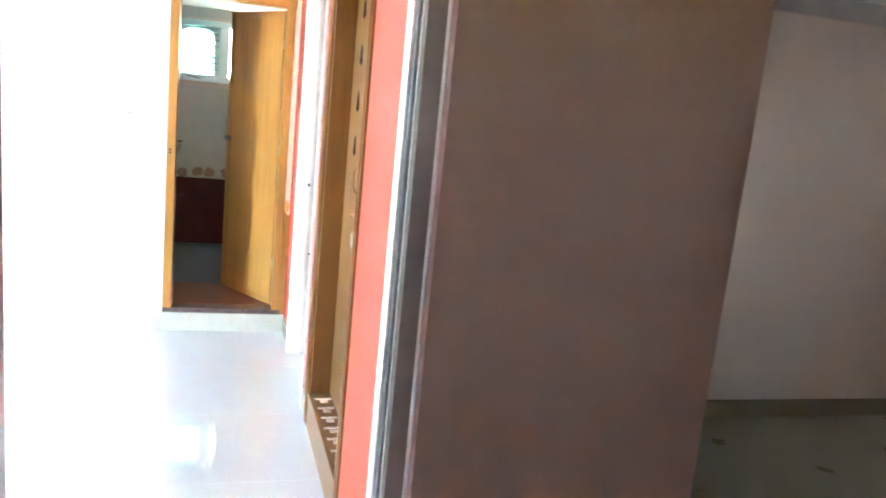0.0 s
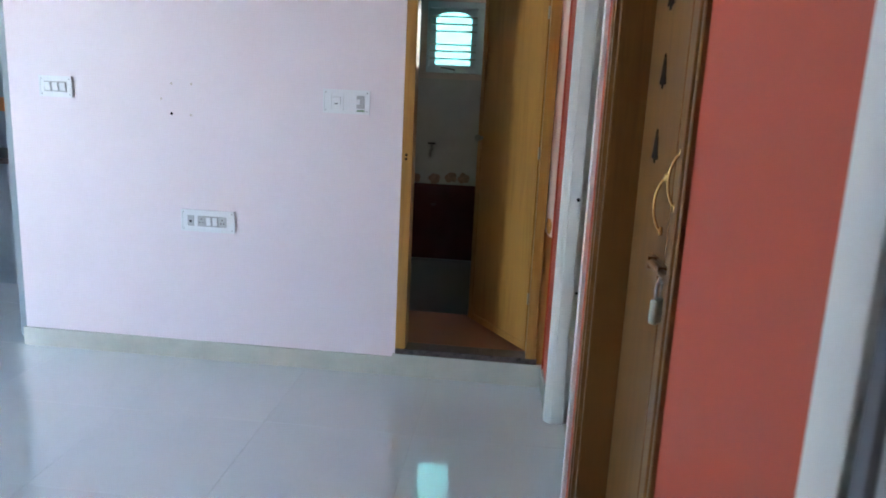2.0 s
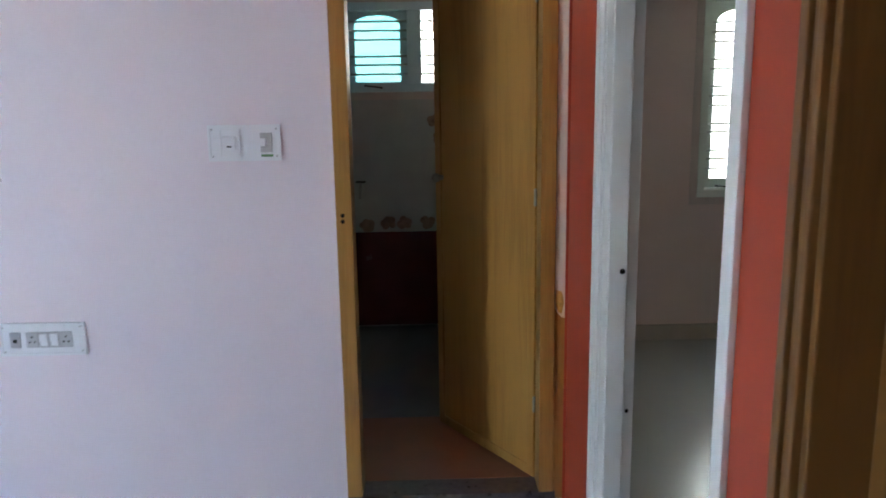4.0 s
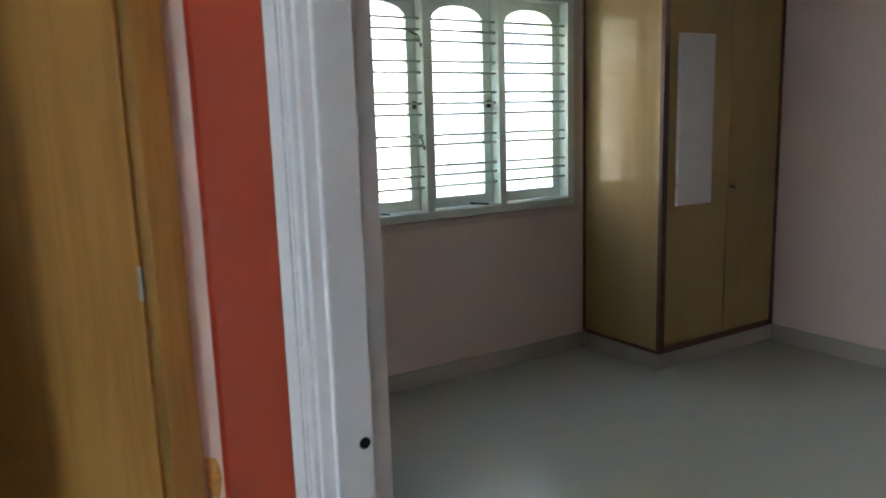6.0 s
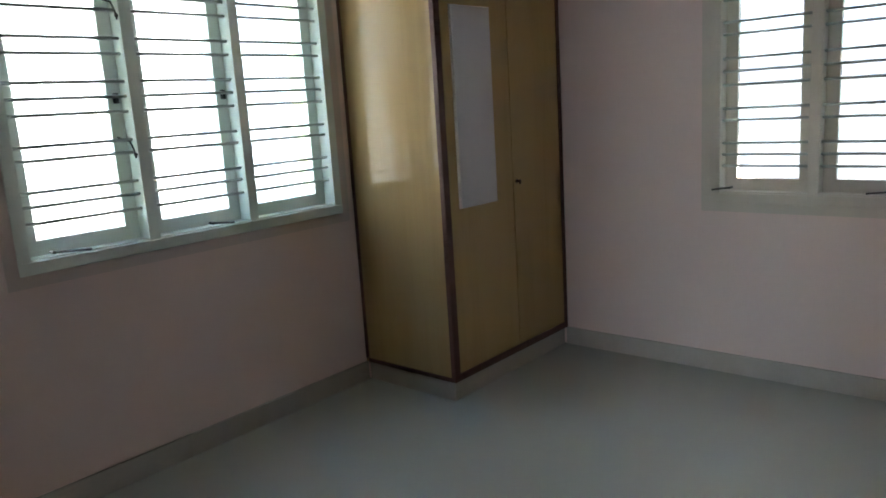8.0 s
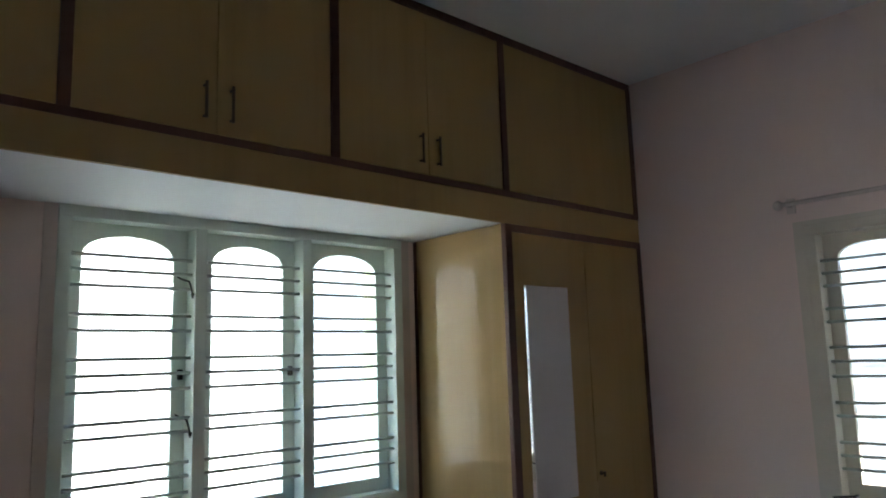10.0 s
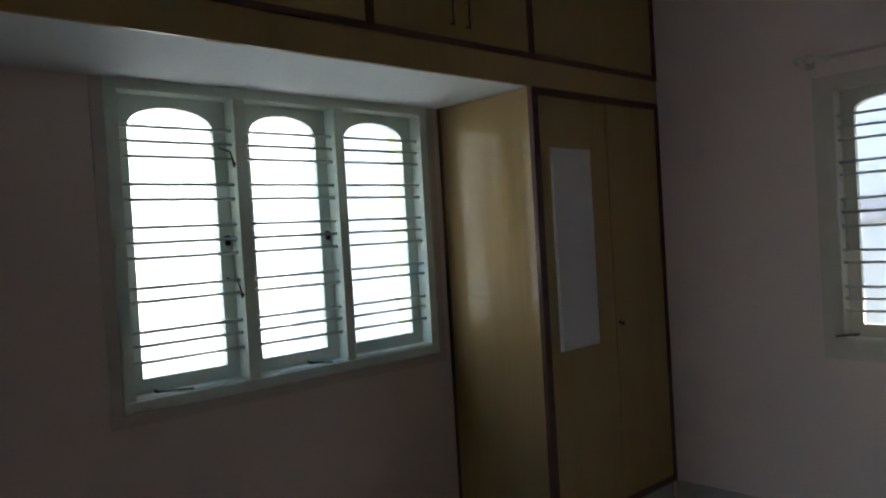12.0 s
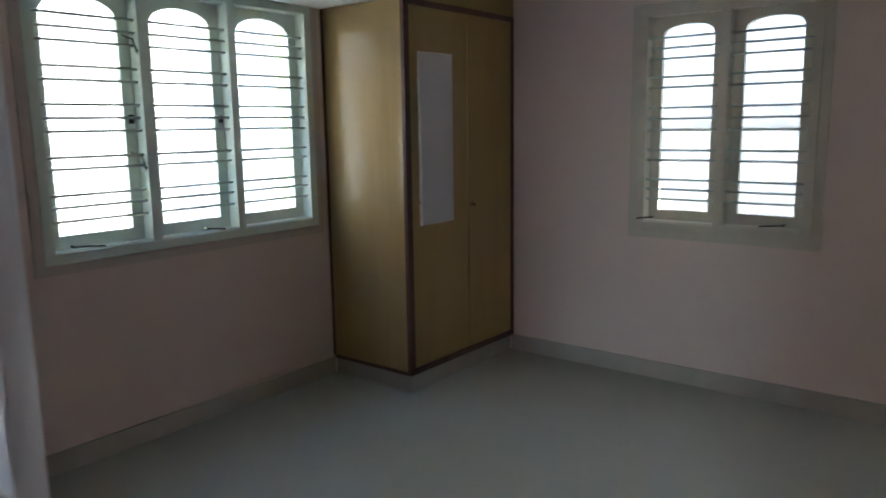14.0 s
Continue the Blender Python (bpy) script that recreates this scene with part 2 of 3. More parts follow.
def sweep(bm, pts, r, seg=10):
    """A smooth round bar along points in an x-z plane."""
    pts = [Vector(p) for p in pts]
    rows = []
    for i, p in enumerate(pts):
        d = (pts[min(i + 1, len(pts) - 1)] - pts[max(i - 1, 0)]).normalized()
        side = Vector((0, 1, 0))
        up = d.cross(side)
        rows.append([bm.verts.new(p + r * (math.cos(2 * math.pi * k / seg) * side + math.sin(2 * math.pi * k / seg) * up)) for k in range(seg)])
    for a, b in zip(rows, rows[1:]):
        for k in range(seg):
            bm.faces.new((a[k], a[(k + 1) % seg], b[(k + 1) % seg], b[k]))
    return bm


def prism(bm, pts, y0, y1):
    """A polygon in x and z, counter-clockwise seen from -y, thickened along y."""
    front = [bm.verts.new((x, y0, z)) for x, z in pts]
    back = [bm.verts.new((x, y1, z)) for x, z in pts]
    bm.faces.new(front)
    bm.faces.new(back[::-1])
    n = len(pts)
    for i in range(n):
        bm.faces.new((front[i], back[i], back[(i + 1) % n], front[(i + 1) % n]))
    return bm


def ring(bm, outer, inner, y0, y1):
    """A flat frame between two outlines with as many corners each, in x and z, thickened along y."""
    rows = [[bm.verts.new((x, y, z)) for x, z in pts] for pts in (outer, inner) for y in (y0, y1)]
    of, ob, nf, nb = rows
    n = len(outer)
    for i in range(n):
        j = (i + 1) % n
        bm.faces.new((of[i], of[j], nf[j], nf[i]))
        bm.faces.new((ob[j], ob[i], nb[i], nb[j]))
        bm.faces.new((of[j], of[i], ob[i], ob[j]))
        bm.faces.new((nf[i], nf[j], nb[j], nb[i]))
    return bm


def finish(name, bm, mat, smooth=False):
    bmesh.ops.recalc_face_normals(bm, faces=bm.faces)
    me = bpy.data.meshes.new(name)
    bm.to_mesh(me)
    bm.free()
    me.materials.append(mat)
    if smooth:
        for p in me.polygons:
            p.use_smooth = True
    return me


def part(name, bm, mat, parent, label="", smooth=False):
    ob = new(name, finish(name, bm, mat, smooth))
    ob.parent = parent
    return tagged(ob, label)


def thing(name, m, label, category, group="", kind=""):
    e = new(name)
    e.matrix_world = m
    e.empty_display_size = 0.1
    return tagged(e, label, category, group, kind)


def single(name, bm, mat, m, label, category, group="", kind="", smooth=False):
    ob = new(name, finish(name, bm, mat, smooth))
    ob.matrix_world = m
    return tagged(ob, label, category, group, kind)


def structure(name, bm, mat, label, category="wall", m=Matrix()):
    return single(name, bm, mat, m, label, category, kind="structure")


def wall(name, axis, p0, p1, a0, a1, z0, z1, openings, mat, label, m=Matrix()):
    """A wall between the planes p0 and p1 of an axis, from a0 to a1 along the other, with openings (a, b, low, high)."""
    bm = bmesh.new()

    def put(a, b, lo, hi):
        if b - a > 1e-4 and hi - lo > 1e-4:
            box(bm, *((p0, p1, a, b) if axis == "x" else (a, b, p0, p1)), lo, hi)

    at = a0
    for a, b, lo, hi in sorted(openings):
        put(at, a, z0, z1)
        put(a, b, z0, lo)
        put(a, b, hi, z1)
        at = b
    put(at, a1, z0, z1)
    return structure(name, bm, mat, label, m=m)


I = Matrix()
H = 3.0                       # storey height
SKEW = 1.95                   # the coral wall is not quite square to the end wall
W = pose(0.006, 0, 0, 0, 0, SKEW)  # local: x into the wall, y back along it (negative towards the entrance)
XR, YN, YS = 3.87, 2.13, -1.30  # bedroom east, north and south faces

# ---- floors, ceiling, ground ----
structure("ground", boxes((-400, 400, -400, 400, -0.72, -0.62)), GROUND, "grey dusty concrete yard outside the house", "ground")
floor_hall = structure("floor_hall", boxes((-4.6, 0.2, -3.15, 0.0, -0.16, -0.006), (-4.6, -2.78, 0.0, 1.6, -0.16, -0.006)), GROUT, "hall floor bed with grey grout joints", "floor")
structure("floor_bedroom", boxes((0.0, XR + 0.05, YS - 0.1, YN + 0.05, -0.12, -0.001)), BED_TILE, "polished grey-green tiled bedroom floor", "floor")
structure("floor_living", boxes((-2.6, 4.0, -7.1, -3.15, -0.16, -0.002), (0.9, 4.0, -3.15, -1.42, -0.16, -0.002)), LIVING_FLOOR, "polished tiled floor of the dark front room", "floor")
structure("ceiling", boxes((-4.75, 4.1, -7.2, 2.36, H, H + 0.15)), CEILING_WHITE, "white painted flat ceiling", "ceiling")

# ---- hall, back wall with the bathroom doorway ----
wall("wall_hall_end", "y", 0.0, 0.12, -2.78, 0.012, 0.0, H, [(-0.757, -0.03, 0.0, 2.11)], HALL_PAINT, "pale pink painted wall with switch plates")
wall("wall_hall_west", "x", -4.75, -4.6, -3.15, 1.75, -0.16, H, [(-2.95, -2.27, 0.0, 2.6)], HALL_PAINT, "pale pink wall with a tall balcony opening")
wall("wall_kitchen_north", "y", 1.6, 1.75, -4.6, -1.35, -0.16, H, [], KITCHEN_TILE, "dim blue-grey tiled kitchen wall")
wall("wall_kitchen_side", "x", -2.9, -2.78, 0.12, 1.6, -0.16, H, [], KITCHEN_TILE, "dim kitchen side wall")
structure("baseboard_hall", boxes((-2.792, -0.77, -0.012, -0.0005, 0, 0.1), (-2.792, -2.7805, 0.0, 0.12, 0, 0.1)), SKIRT_TILE, "pale grey tile skirting along the hall wall", "baseboard")

# ---- coral wall: bedroom doorway, shrine doors ----
D0, D1 = 0.40, 1.197           # bedroom door frame, outside, along the wall
P0, P1 = 1.395, 2.35           # shrine door frame
wall("wall_coral", "x", 0.0, 0.092, -2.962, 0.12, 0.0, H, [(-D1, -D0, 0.0, 2.12), (-P1, -P0, 0.0, 2.14)], CORAL, "coral red painted hall wall", m=W)
structure("trim_coral_corner", boxes((-0.009, 0.0, -0.004, 0.0, 0.0, H)), CORAL, "narrow coral paint edge on the end wall", "trim", m=W)
for k, (y0, y1) in enumerate(((-0.34, -0.006), (-1.39, -1.24), (-2.945, -2.375))):
    structure("baseboard_coral_%d" % (k + 1), boxes((-0.012, -0.0005, y0, y1, 0, 0.1), bevel=0.002), SKIRT_TILE, "pale grey tile skirting along the coral wall", "baseboard", m=W)

# ---- bedroom walls ----
WIN = (1.215, 2.745, 0.915, 2.135)
LIGHT_GAP = (-2.75, -2.42, 1.1, 1.9)  # unseen opening added to brighten the front room's far wall
EWIN = (-0.255, 0.675, 0.87, 2.09)
wall("wall_bedroom_north", "y", YN, YN + 0.13, 0.12, XR + 0.13, 0.0, H, [WIN], BED_PAINT, "dusty pink bedroom wall under the wide window")
wall("wall_outside_north", "y", YN + 0.13, YN + 0.25, 0.0, XR + 0.25, -0.7, H + 0.15, [(1.2, 2.70, 0.90, 2.09)], YELLOW_WALL, "pale yellow-green outside face of the house")
wall("wall_bedroom_east", "x", XR, XR + 0.13, YS - 0.12, YN, 0.0, H, [EWIN], BED_PAINT, "dusty pink bedroom wall with the narrow window")
wall("wall_outside_east", "x", XR + 0.13, XR + 0.25, -7.2, YN + 0.13, -0.7, H + 0.15, [EWIN, LIGHT_GAP], SHADE_WALL, "grey plastered outside face of the house")
wall("wall_bedroom_south", "y", YS - 0.12, YS, 0.14, XR, 0.0, H, [], BED_PAINT, "dusty pink partition wall")
wall("wall_bedroom_west", "x", 0.092, 0.096, -1.2, YN, 0.0, H, [(-D1, -D0, 0.0, 2.12)], BED_PAINT, "dusty pink inner face of the door wall", m=W)
wall("wall_bath_east", "x", 0.0, 0.092, 0.12, 2.13, 0.0, H, [], BED_PAINT, "partition between bathroom and bedroom", m=W)
for side, run in (("north", (0.10, 2.83, YN - 0.012, YN - 0.0005, 0, 0.1)), ("east", (XR - 0.012, XR - 0.0005, YS, 1.515, 0, 0.1)), ("south", (0.2, XR - 0.012, YS + 0.0005, YS + 0.012, 0, 0.1))):
    structure("baseboard_bedroom_" + side, boxes(run, bevel=0.002), BED_SKIRT, "brownish grey tile skirting round the bedroom", "baseboard")

# ---- bathroom ----
BZ = 0.15
YB = 2.10
TWIN = (-0.925, -0.09, 1.582, 2.095)
wall("wall_bath_north", "y", YB, YB + 0.13, -1.35, 0.0, 0.0, H, [TWIN], WHITE_TILE, "dim bathroom wall of off-white tiles")
wall("wall_bath_outside", "y", YB + 0.13, YB + 0.25, -1.35, 0.0, -0.7, H, [TWIN], YELLOW_WALL, "outside face of the bathroom wall")
wall("wall_bath_west", "x", -1.35, -1.23, 0.12, YB, 0.0, H, [], WHITE_TILE, "dim bathroom side wall")
structure("floor_bathroom", boxes((-1.23, 0.0, 0.1, 0.66, 0.0, BZ)), BATH_FLOOR, "terracotta tiled bathroom floor", "floor")
structure("floor_shower", boxes((-1.23, 0.0, 0.66, YB, 0.0, BZ - 0.01)), BATH_FLOOR_GREY, "blue-grey tiled shower floor", "floor")
structure("ceiling_bathroom_loft", boxes((-1.23, 0.0, 0.13, YB, 2.2, 2.3)), CEILING_WHITE, "plastered loft slab over the bathroom", "ceiling")

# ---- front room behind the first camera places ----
wall("wall_entrance", "y", -3.15, -2.95, -2.6, 0.95, 0.0, H, [(-0.89, 0.1425, 0.0, 2.16)], LIVING_SHADED, "shaded brown partition wall round the entrance door")
wall("wall_shrine_back", "x", 0.83, 0.95, -2.95, -1.42, 0.0, H, [], LIVING_SHADED, "shaded brown side wall of the shrine closet")
wall("wall_living_west", "x", -2.75, -2.6, -7.2, -2.95, -0.16, H, [], BED_PAINT, "dim living room wall")
# The small high opening is unseen, added to light the front room from behind.
wall("wall_living_south", "y", -7.2, -7.05, -2.6, 4.0, -0.16, H, [(0.41, 0.57, 1.8, 2.1)], BED_PAINT, "dim living room wall with a small high opening added for light")
wall("wall_living_east", "x", XR, XR + 0.13, -7.05, YS - 0.12, 0.0, H, [LIGHT_GAP], BED_PAINT, "dim living room wall with a narrow opening added for light")
wall("wall_hall_south", "y", -3.15, -2.95, -4.6, -2.75, 0.0, H, [], HALL_PAINT, "pale pink hall wall")
wall("wall_living_north", "y", YS - 0.126, YS - 0.12, 0.95, XR, 0.0, H, [], LIVING_BEIGE, "dull beige far wall of the front room")
structure("beam_living", boxes((0.95, XR, -1.9, -1.42, 2.2, 2.4)), CEILING_WHITE, "plastered lintel slab in the dark front room", "beam")
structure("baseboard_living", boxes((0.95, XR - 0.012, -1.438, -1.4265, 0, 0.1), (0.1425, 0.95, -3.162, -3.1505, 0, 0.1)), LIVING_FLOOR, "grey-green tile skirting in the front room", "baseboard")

# ---- windows ----


def arch(x0, x1, z0, zs, z1, n=12):
    """An opening with a low arched head: two bottom corners, then the arch from right to left."""
    pts = [(x0, z0), (x1, z0)]
    c, h = (x0 + x1) / 2, (x1 - x0) / 2
    for i in range(n + 1):
        a = math.pi * i / n
        pts.append((c + h * math.cos(a), zs + (z1 - zs) * math.sin(a) ** 0.8))
    return pts


def squared(x0, x1, z0, zs, z1, n=12):
    """The same count of corners on a plain rectangle."""
    pts = [(x0, z0), (x1, z0), (x1, zs)]
    for i in range(1, n):
        pts.append((x1 + (x0 - x1) * (i - 1) / (n - 2), z1))
    pts.append((x0, zs))
    return pts


def window(name, m, width, z0, z1, lights, glass_z, bars, label, seat=0.05, stile=0.055, stays=(), latch=(0, 1), tints=(), hooks=(), unglazed=(), paint=None, bar_r=0.0066):
    """A timber window in the wall's inner face. lights: openings (a, b) along x; glass_z: bottom, spring and crown of the panes."""
    w = thing(name, m, label, "window", kind="structure")
    fr, yb = 0.047, 0.12
    paint = paint or CREAM_ENAMEL
    bm = boxes((0, width, -0.012, yb, z0, z0 + fr), (0, width, -0.012, yb, z1 - fr, z1), bevel=0.004)
    edges = [0.0] + [v for ab in lights for v in ab] + [width]
    for a, b in zip(edges[::2], edges[1::2]):
        box(bm, a, b, -0.010, yb, z0 + fr - 0.001, z1 - fr + 0.001, bevel=0.004)
    part("window_frame", bm, paint, w)
    bm = bmesh.new()
    ring(bm, [(-0.045, z0 - 0.045), (width + 0.045, z0 - 0.045), (width + 0.045, z1 + 0.02), (-0.045, z1 + 0.02)],
         [(0, z0), (width, z0), (width, z1), (0, z1)], -0.006, 0.0)
    part("architrave", bm, EAST_CREAM if paint is EAST_CREAM else CREAM_OLD, w)
    part("window_sill", boxes((fr, width - fr, 0.0, 0.075, z0 + fr, z0 + fr + 0.006)), paint, w)
    for n, (a, b) in enumerate(lights):
        for z in bars:
            part("bar", rod(bmesh.new(), (a - 0.006, 0.022, z), (b + 0.006, 0.022, z), bar_r, 8), BAR_PAINT, w, smooth=True)
        if n in unglazed:
            continue
        g0, g1 = a + stile, b - stile
        bm = bmesh.new()
        ring(bm, squared(a - 0.003, b + 0.003, z0 + fr - 0.002, glass_z[1], z1 - fr + 0.003), arch(g0, g1, *glass_z), seat, seat + 0.032)
        sash = part("sash", bm, paint, w)
        bm = bmesh.new()
        prism(bm, arch(g0 - 0.004, g1 + 0.004, glass_z[0] - 0.004, glass_z[1], glass_z[2] + 0.004), seat + 0.014, seat + 0.018)
        pane = part("pane", bm, tints[n] if tints else GLASS, sash)
        pane.visible_shadow = False
        if n in latch:
            part("latch", boxes((b - stile * 0.62, b - stile * 0.28, seat - 0.016, seat, (z0 + z1) / 2 - 0.02, (z0 + z1) / 2 + 0.02), bevel=0.003), DARK_IRON, sash, "small dark latch")
    for x, z in hooks:
        bm = tube(bmesh.new(), [(x, 0.055, z), (x + 0.012, 0.03, z - 0.012), (x + 0.03, 0.02, z - 0.018), (x + 0.034, 0.006, z - 0.05), (x + 0.036, 0.0, z - 0.085)], 0.0035)
        bmesh.ops.create_uvsphere(bm, u_segments=8, v_segments=6, radius=0.008, matrix=Matrix.Translation((x + 0.036, 0.0, z - 0.07)))
        part("hook", bm, DARK_IRON, w, "hanging dark hook and eye")
    for x, length, z in stays:
        bm = rod(bmesh.new(), (x, 0.004, z), (x, -0.03, z), 0.006)
        tube(bm, [(x, -0.022, z), (x + length * 0.55, -0.026, z - 0.006), (x + length, -0.012, z - 0.014)], 0.0045)
        part("stay_arm", bm, DARK_IRON, w, "dark iron casement stay")
    return w


BARS = [1.963, 1.908, 1.852, 1.748, 1.691, 1.588, 1.531, 1.474, 1.364, 1.314, 1.202, 1.151, 1.091]
window("window_1", pose(WIN[0], YN, 0), WIN[1] - WIN[0], WIN[2], WIN[3], [(0.047, 0.496), (0.545, 0.979), (1.025, 1.482)],
       (1.025, 1.955, 2.045), BARS, "wide cream casement window with arched panes and bars", seat=0.065,
       stays=[(0.12, 0.14, 0.985), (0.78, 0.11, 0.985)], hooks=[(0.455, 1.90), (0.455, 1.375)])
EBARS = [1.927, 1.872, 1.816, 1.717, 1.661, 1.551, 1.492, 1.429, 1.319, 1.264, 1.155, 1.101, 1.046]
window("window_2", pose(XR, EWIN[1], 0, 0, 0, -90), EWIN[1] - EWIN[0], EWIN[2], EWIN[3], [(0.047, 0.44), (0.488, 0.883)],
       (0.982, 1.935, 1.998), EBARS, "narrow cream casement window with two arched panes", seat=0.065,
       stays=[(0.10, -0.09, 0.945), (0.80, -0.12, 0.945)], latch=(), paint=EAST_CREAM)
TBARS = [1.989, 1.937, 1.885, 1.790, 1.741, 1.687]
window("window_3", pose(TWIN[0], YB, 0), TWIN[1] - TWIN[0], TWIN[2], TWIN[3], [(0.018, 0.370), (0.455, 0.815)],
       (1.643, 1.970, 2.028), TBARS, "small high bathroom window with arched panes", seat=0.04, stile=0.042, stays=[(0.12, 0.10, 1.62)], tints=(GLASS_BLUE, GLASS), latch=(), unglazed=(1,), paint=HAZE_ENAMEL, bar_r=0.0062)

# ---- bedroom door frame ----


def white_frame(name, m, u0, u1, top, label):
    """Door frame in the coral wall's own axes; u runs along -y."""
    f = thing(name, m, label, "door frame", kind="structure")
    cw = 0.053
    for s, u, cw in ((1, u0, 0.053), (-1, u1, 0.036)):
        def strip(a, b, x0, x1, z1=top, bev=0.003):
            lo, hi = sorted((-(u + s * a), -(u + s * b)))
            return boxes((x0, x1, lo, hi, 0.0, z1), bevel=bev)
        part("casing", strip(-cw, 0.0, -0.014, 0.0, top + cw), WHITE_ENAMEL, f)
        if s > 0:
            part("casing_bead", strip(-cw * 0.45, -0.004, -0.018, -0.014, top, 0.002), WHITE_ENAMEL, f)
        part("moulding", strip(0.0, 0.012, -0.0115, 0.05, top, 0.002), WHITE_ENAMEL, f)
        part("moulding", strip(0.012, 0.022, -0.004, 0.05, top, 0.002), WHITE_ENAMEL, f)
        part("jamb", strip(0.022, 0.032, 0.012, 0.066, top), WHITE_ENAMEL, f)
        part("rebate", strip(0.0, 0.018, 0.05, 0.099, top), WHITE_ENAMEL, f)
    part("head", boxes((-0.010, 0.099, -u1, -u0, top, top + 0.002), (0.0, 0.066, -u1 + 0.033, -u0 - 0.033, top - 0.033, top)), WHITE_ENAMEL, f)
    part("head_casing", boxes((-0.014, 0.0, -u1, -u0, top, top + cw), bevel=0.003), WHITE_ENAMEL, f)
    return f


frame_white = white_frame("door_frame_bedroom", W, D0, D1, 2.10, "white enamelled bedroom door frame, open with no leaf")
part("strike_hole", rod(bmesh.new(), (0.052, -D0 - 0.0326, 1.034), (0.052, -D0 - 0.032, 1.034), 0.008, 14), BLACK, frame_white, "dark bolt hole")
part("strike_hole", rod(bmesh.new(), (0.08, -D0 - 0.0186, 0.62), (0.08, -D0 - 0.018, 0.62), 0.006, 12), BLACK, frame_white, "dark bolt hole")

# ---- bathroom door ----
fr = thing("door_frame_bathroom", I, "honey teak bathroom door frame", "door frame", kind="structure")
part("post", boxes((-0.757, -0.704, -0.014, 0.095, BZ, 2.055), bevel=0.004), TEAK, fr)
part("post", boxes((-0.088, -0.037, -0.014, 0.095, BZ, 2.055), bevel=0.004), TEAK, fr)
part("head", boxes((-0.757, -0.030, -0.014, 0.095, 2.055, 2.11), bevel=0.004), TEAK, fr)
bm = boxes((-0.7045, -0.702, 0.035, 0.06, 1.075, 1.13))
part("strike_plate", bm, STEEL, fr, "worn steel strike plate")
for z in (1.125, 1.145):
    part("bolt_hole", rod(bmesh.new(), (-0.735, -0.0145, z), (-0.735, -0.014, z), 0.007, 10), BLACK, fr, "dark latch hole")
structure("threshold_bathroom", boxes((-0.757, -0.03, -0.012, 0.10, BZ - 0.03, BZ), bevel=0.003), GRANITE, "dark brown granite bathroom threshold", "threshold")
step = structure("step_bathroom", boxes((-0.757, -0.03, 0.0, 0.1, 0.0, BZ - 0.03)), GROUT, "step up to the bathroom faced with grey tile", "step")
for x0, x1 in ((-0.77, -0.59), (-0.588, -0.006)):
    part("tile", boxes((x0, x1, -0.014, -0.0005, 0.0, BZ - 0.031), bevel=0.0015), SKIRT_TILE, step)
bm = bmesh.new()
prism(bm, [(0.009, 0.775), (0.009, 2.14), (-0.0365, 2.14), (-0.0365, 1.7), (-0.0365, 1.35), (-0.0365, 1.0), (-0.0365, 0.815), (-0.028, 0.800), (-0.015, 0.785)], -0.003, -0.0002)
patch = structure("plaster_strip", bm, CREAM_PLASTER, "bare cream plaster strip beside the bathroom door", "plaster")
bm = bmesh.new()
prism(bm, [(-0.014, 0.795), (-0.006, 0.83), (-0.009, 0.855), (-0.014, 0.872), (-0.033, 0.878), (-0.0345, 0.85), (-0.0325, 0.822), (-0.026, 0.803)], -0.0038, -0.003)
part("stain", bm, OCHRE, patch, "ochre yellow varnish stain")
structure("trim_bathroom_door", boxes((-0.037, 0.006, -0.0026, -0.0002, 0.12, 0.83)), TEAK, "teak filler strip beside the bathroom door", "trim")

leaf = thing("bathroom_door", pose(-0.090, 0.075, BZ + 0.012, 0, 0, -57.5), "honey teak bathroom door standing half open", "door")
part("panel", boxes((-0.61, 0.0, 0.0, 0.03, 0, 1.885), bevel=0.003), TEAK, leaf)
bm = bmesh.new()
for s in ((-0.61, -0.572, 0, 1.885), (-0.038, 0.0, 0, 1.885)):
    box(bm, s[0], s[1], -0.006, 0.0, s[2], s[3], bevel=0.002)
for z in (0.0, 1.847):
    box(bm, -0.572, -0.038, -0.006, 0.0, z, z + 0.038, bevel=0.002)
part("edge_beading", bm, TEAK, leaf)
bm = rod(bmesh.new(), (-0.56, -0.006, 1.05), (-0.56, -0.03, 1.05), 0.010)
bmesh.ops.create_uvsphere(bm, u_segments=12, v_segments=8, radius=0.018, matrix=Matrix.Translation((-0.56, -0.036, 1.05)))
part("knob", bm, STEEL, leaf, "dull steel knob", smooth=True)
for z in (0.25, 0.99, 1.65):
    part("hinge", boxes((-0.005, 0.005, -0.008, -0.002, z, z + 0.06), bevel=0.002), STEEL, leaf, "steel butt hinge")

# ---- bathroom walls: maroon dado, flower border, tap ----
dado = structure("dado_bathroom", boxes((-1.23, 0.0, YB - 0.008, YB - 0.0005, BZ, 0.742), (-1.23, -1.222, 0.13, YB - 0.008, BZ, 0.742)), RED_TILE, "dark maroon tile dado", "wall tiling")
rng = random.Random(4)


def flower(x, z, s):
    bm = bmesh.new()
    for k in range(5):
        a = k * 2 * math.pi / 5 + rng.random()
        cx, cz, r = x + s * 0.55 * math.cos(a), z + s * 0.45 * math.sin(a), s * (0.45 + 0.15 * rng.random())
        prism(bm, [(cx + r * math.cos(t * math.pi / 5), cz + r * math.sin(t * math.pi / 5)) for t in range(10)], YB - 0.004 - 0.0004 * k, YB - 0.0005)
    return bm


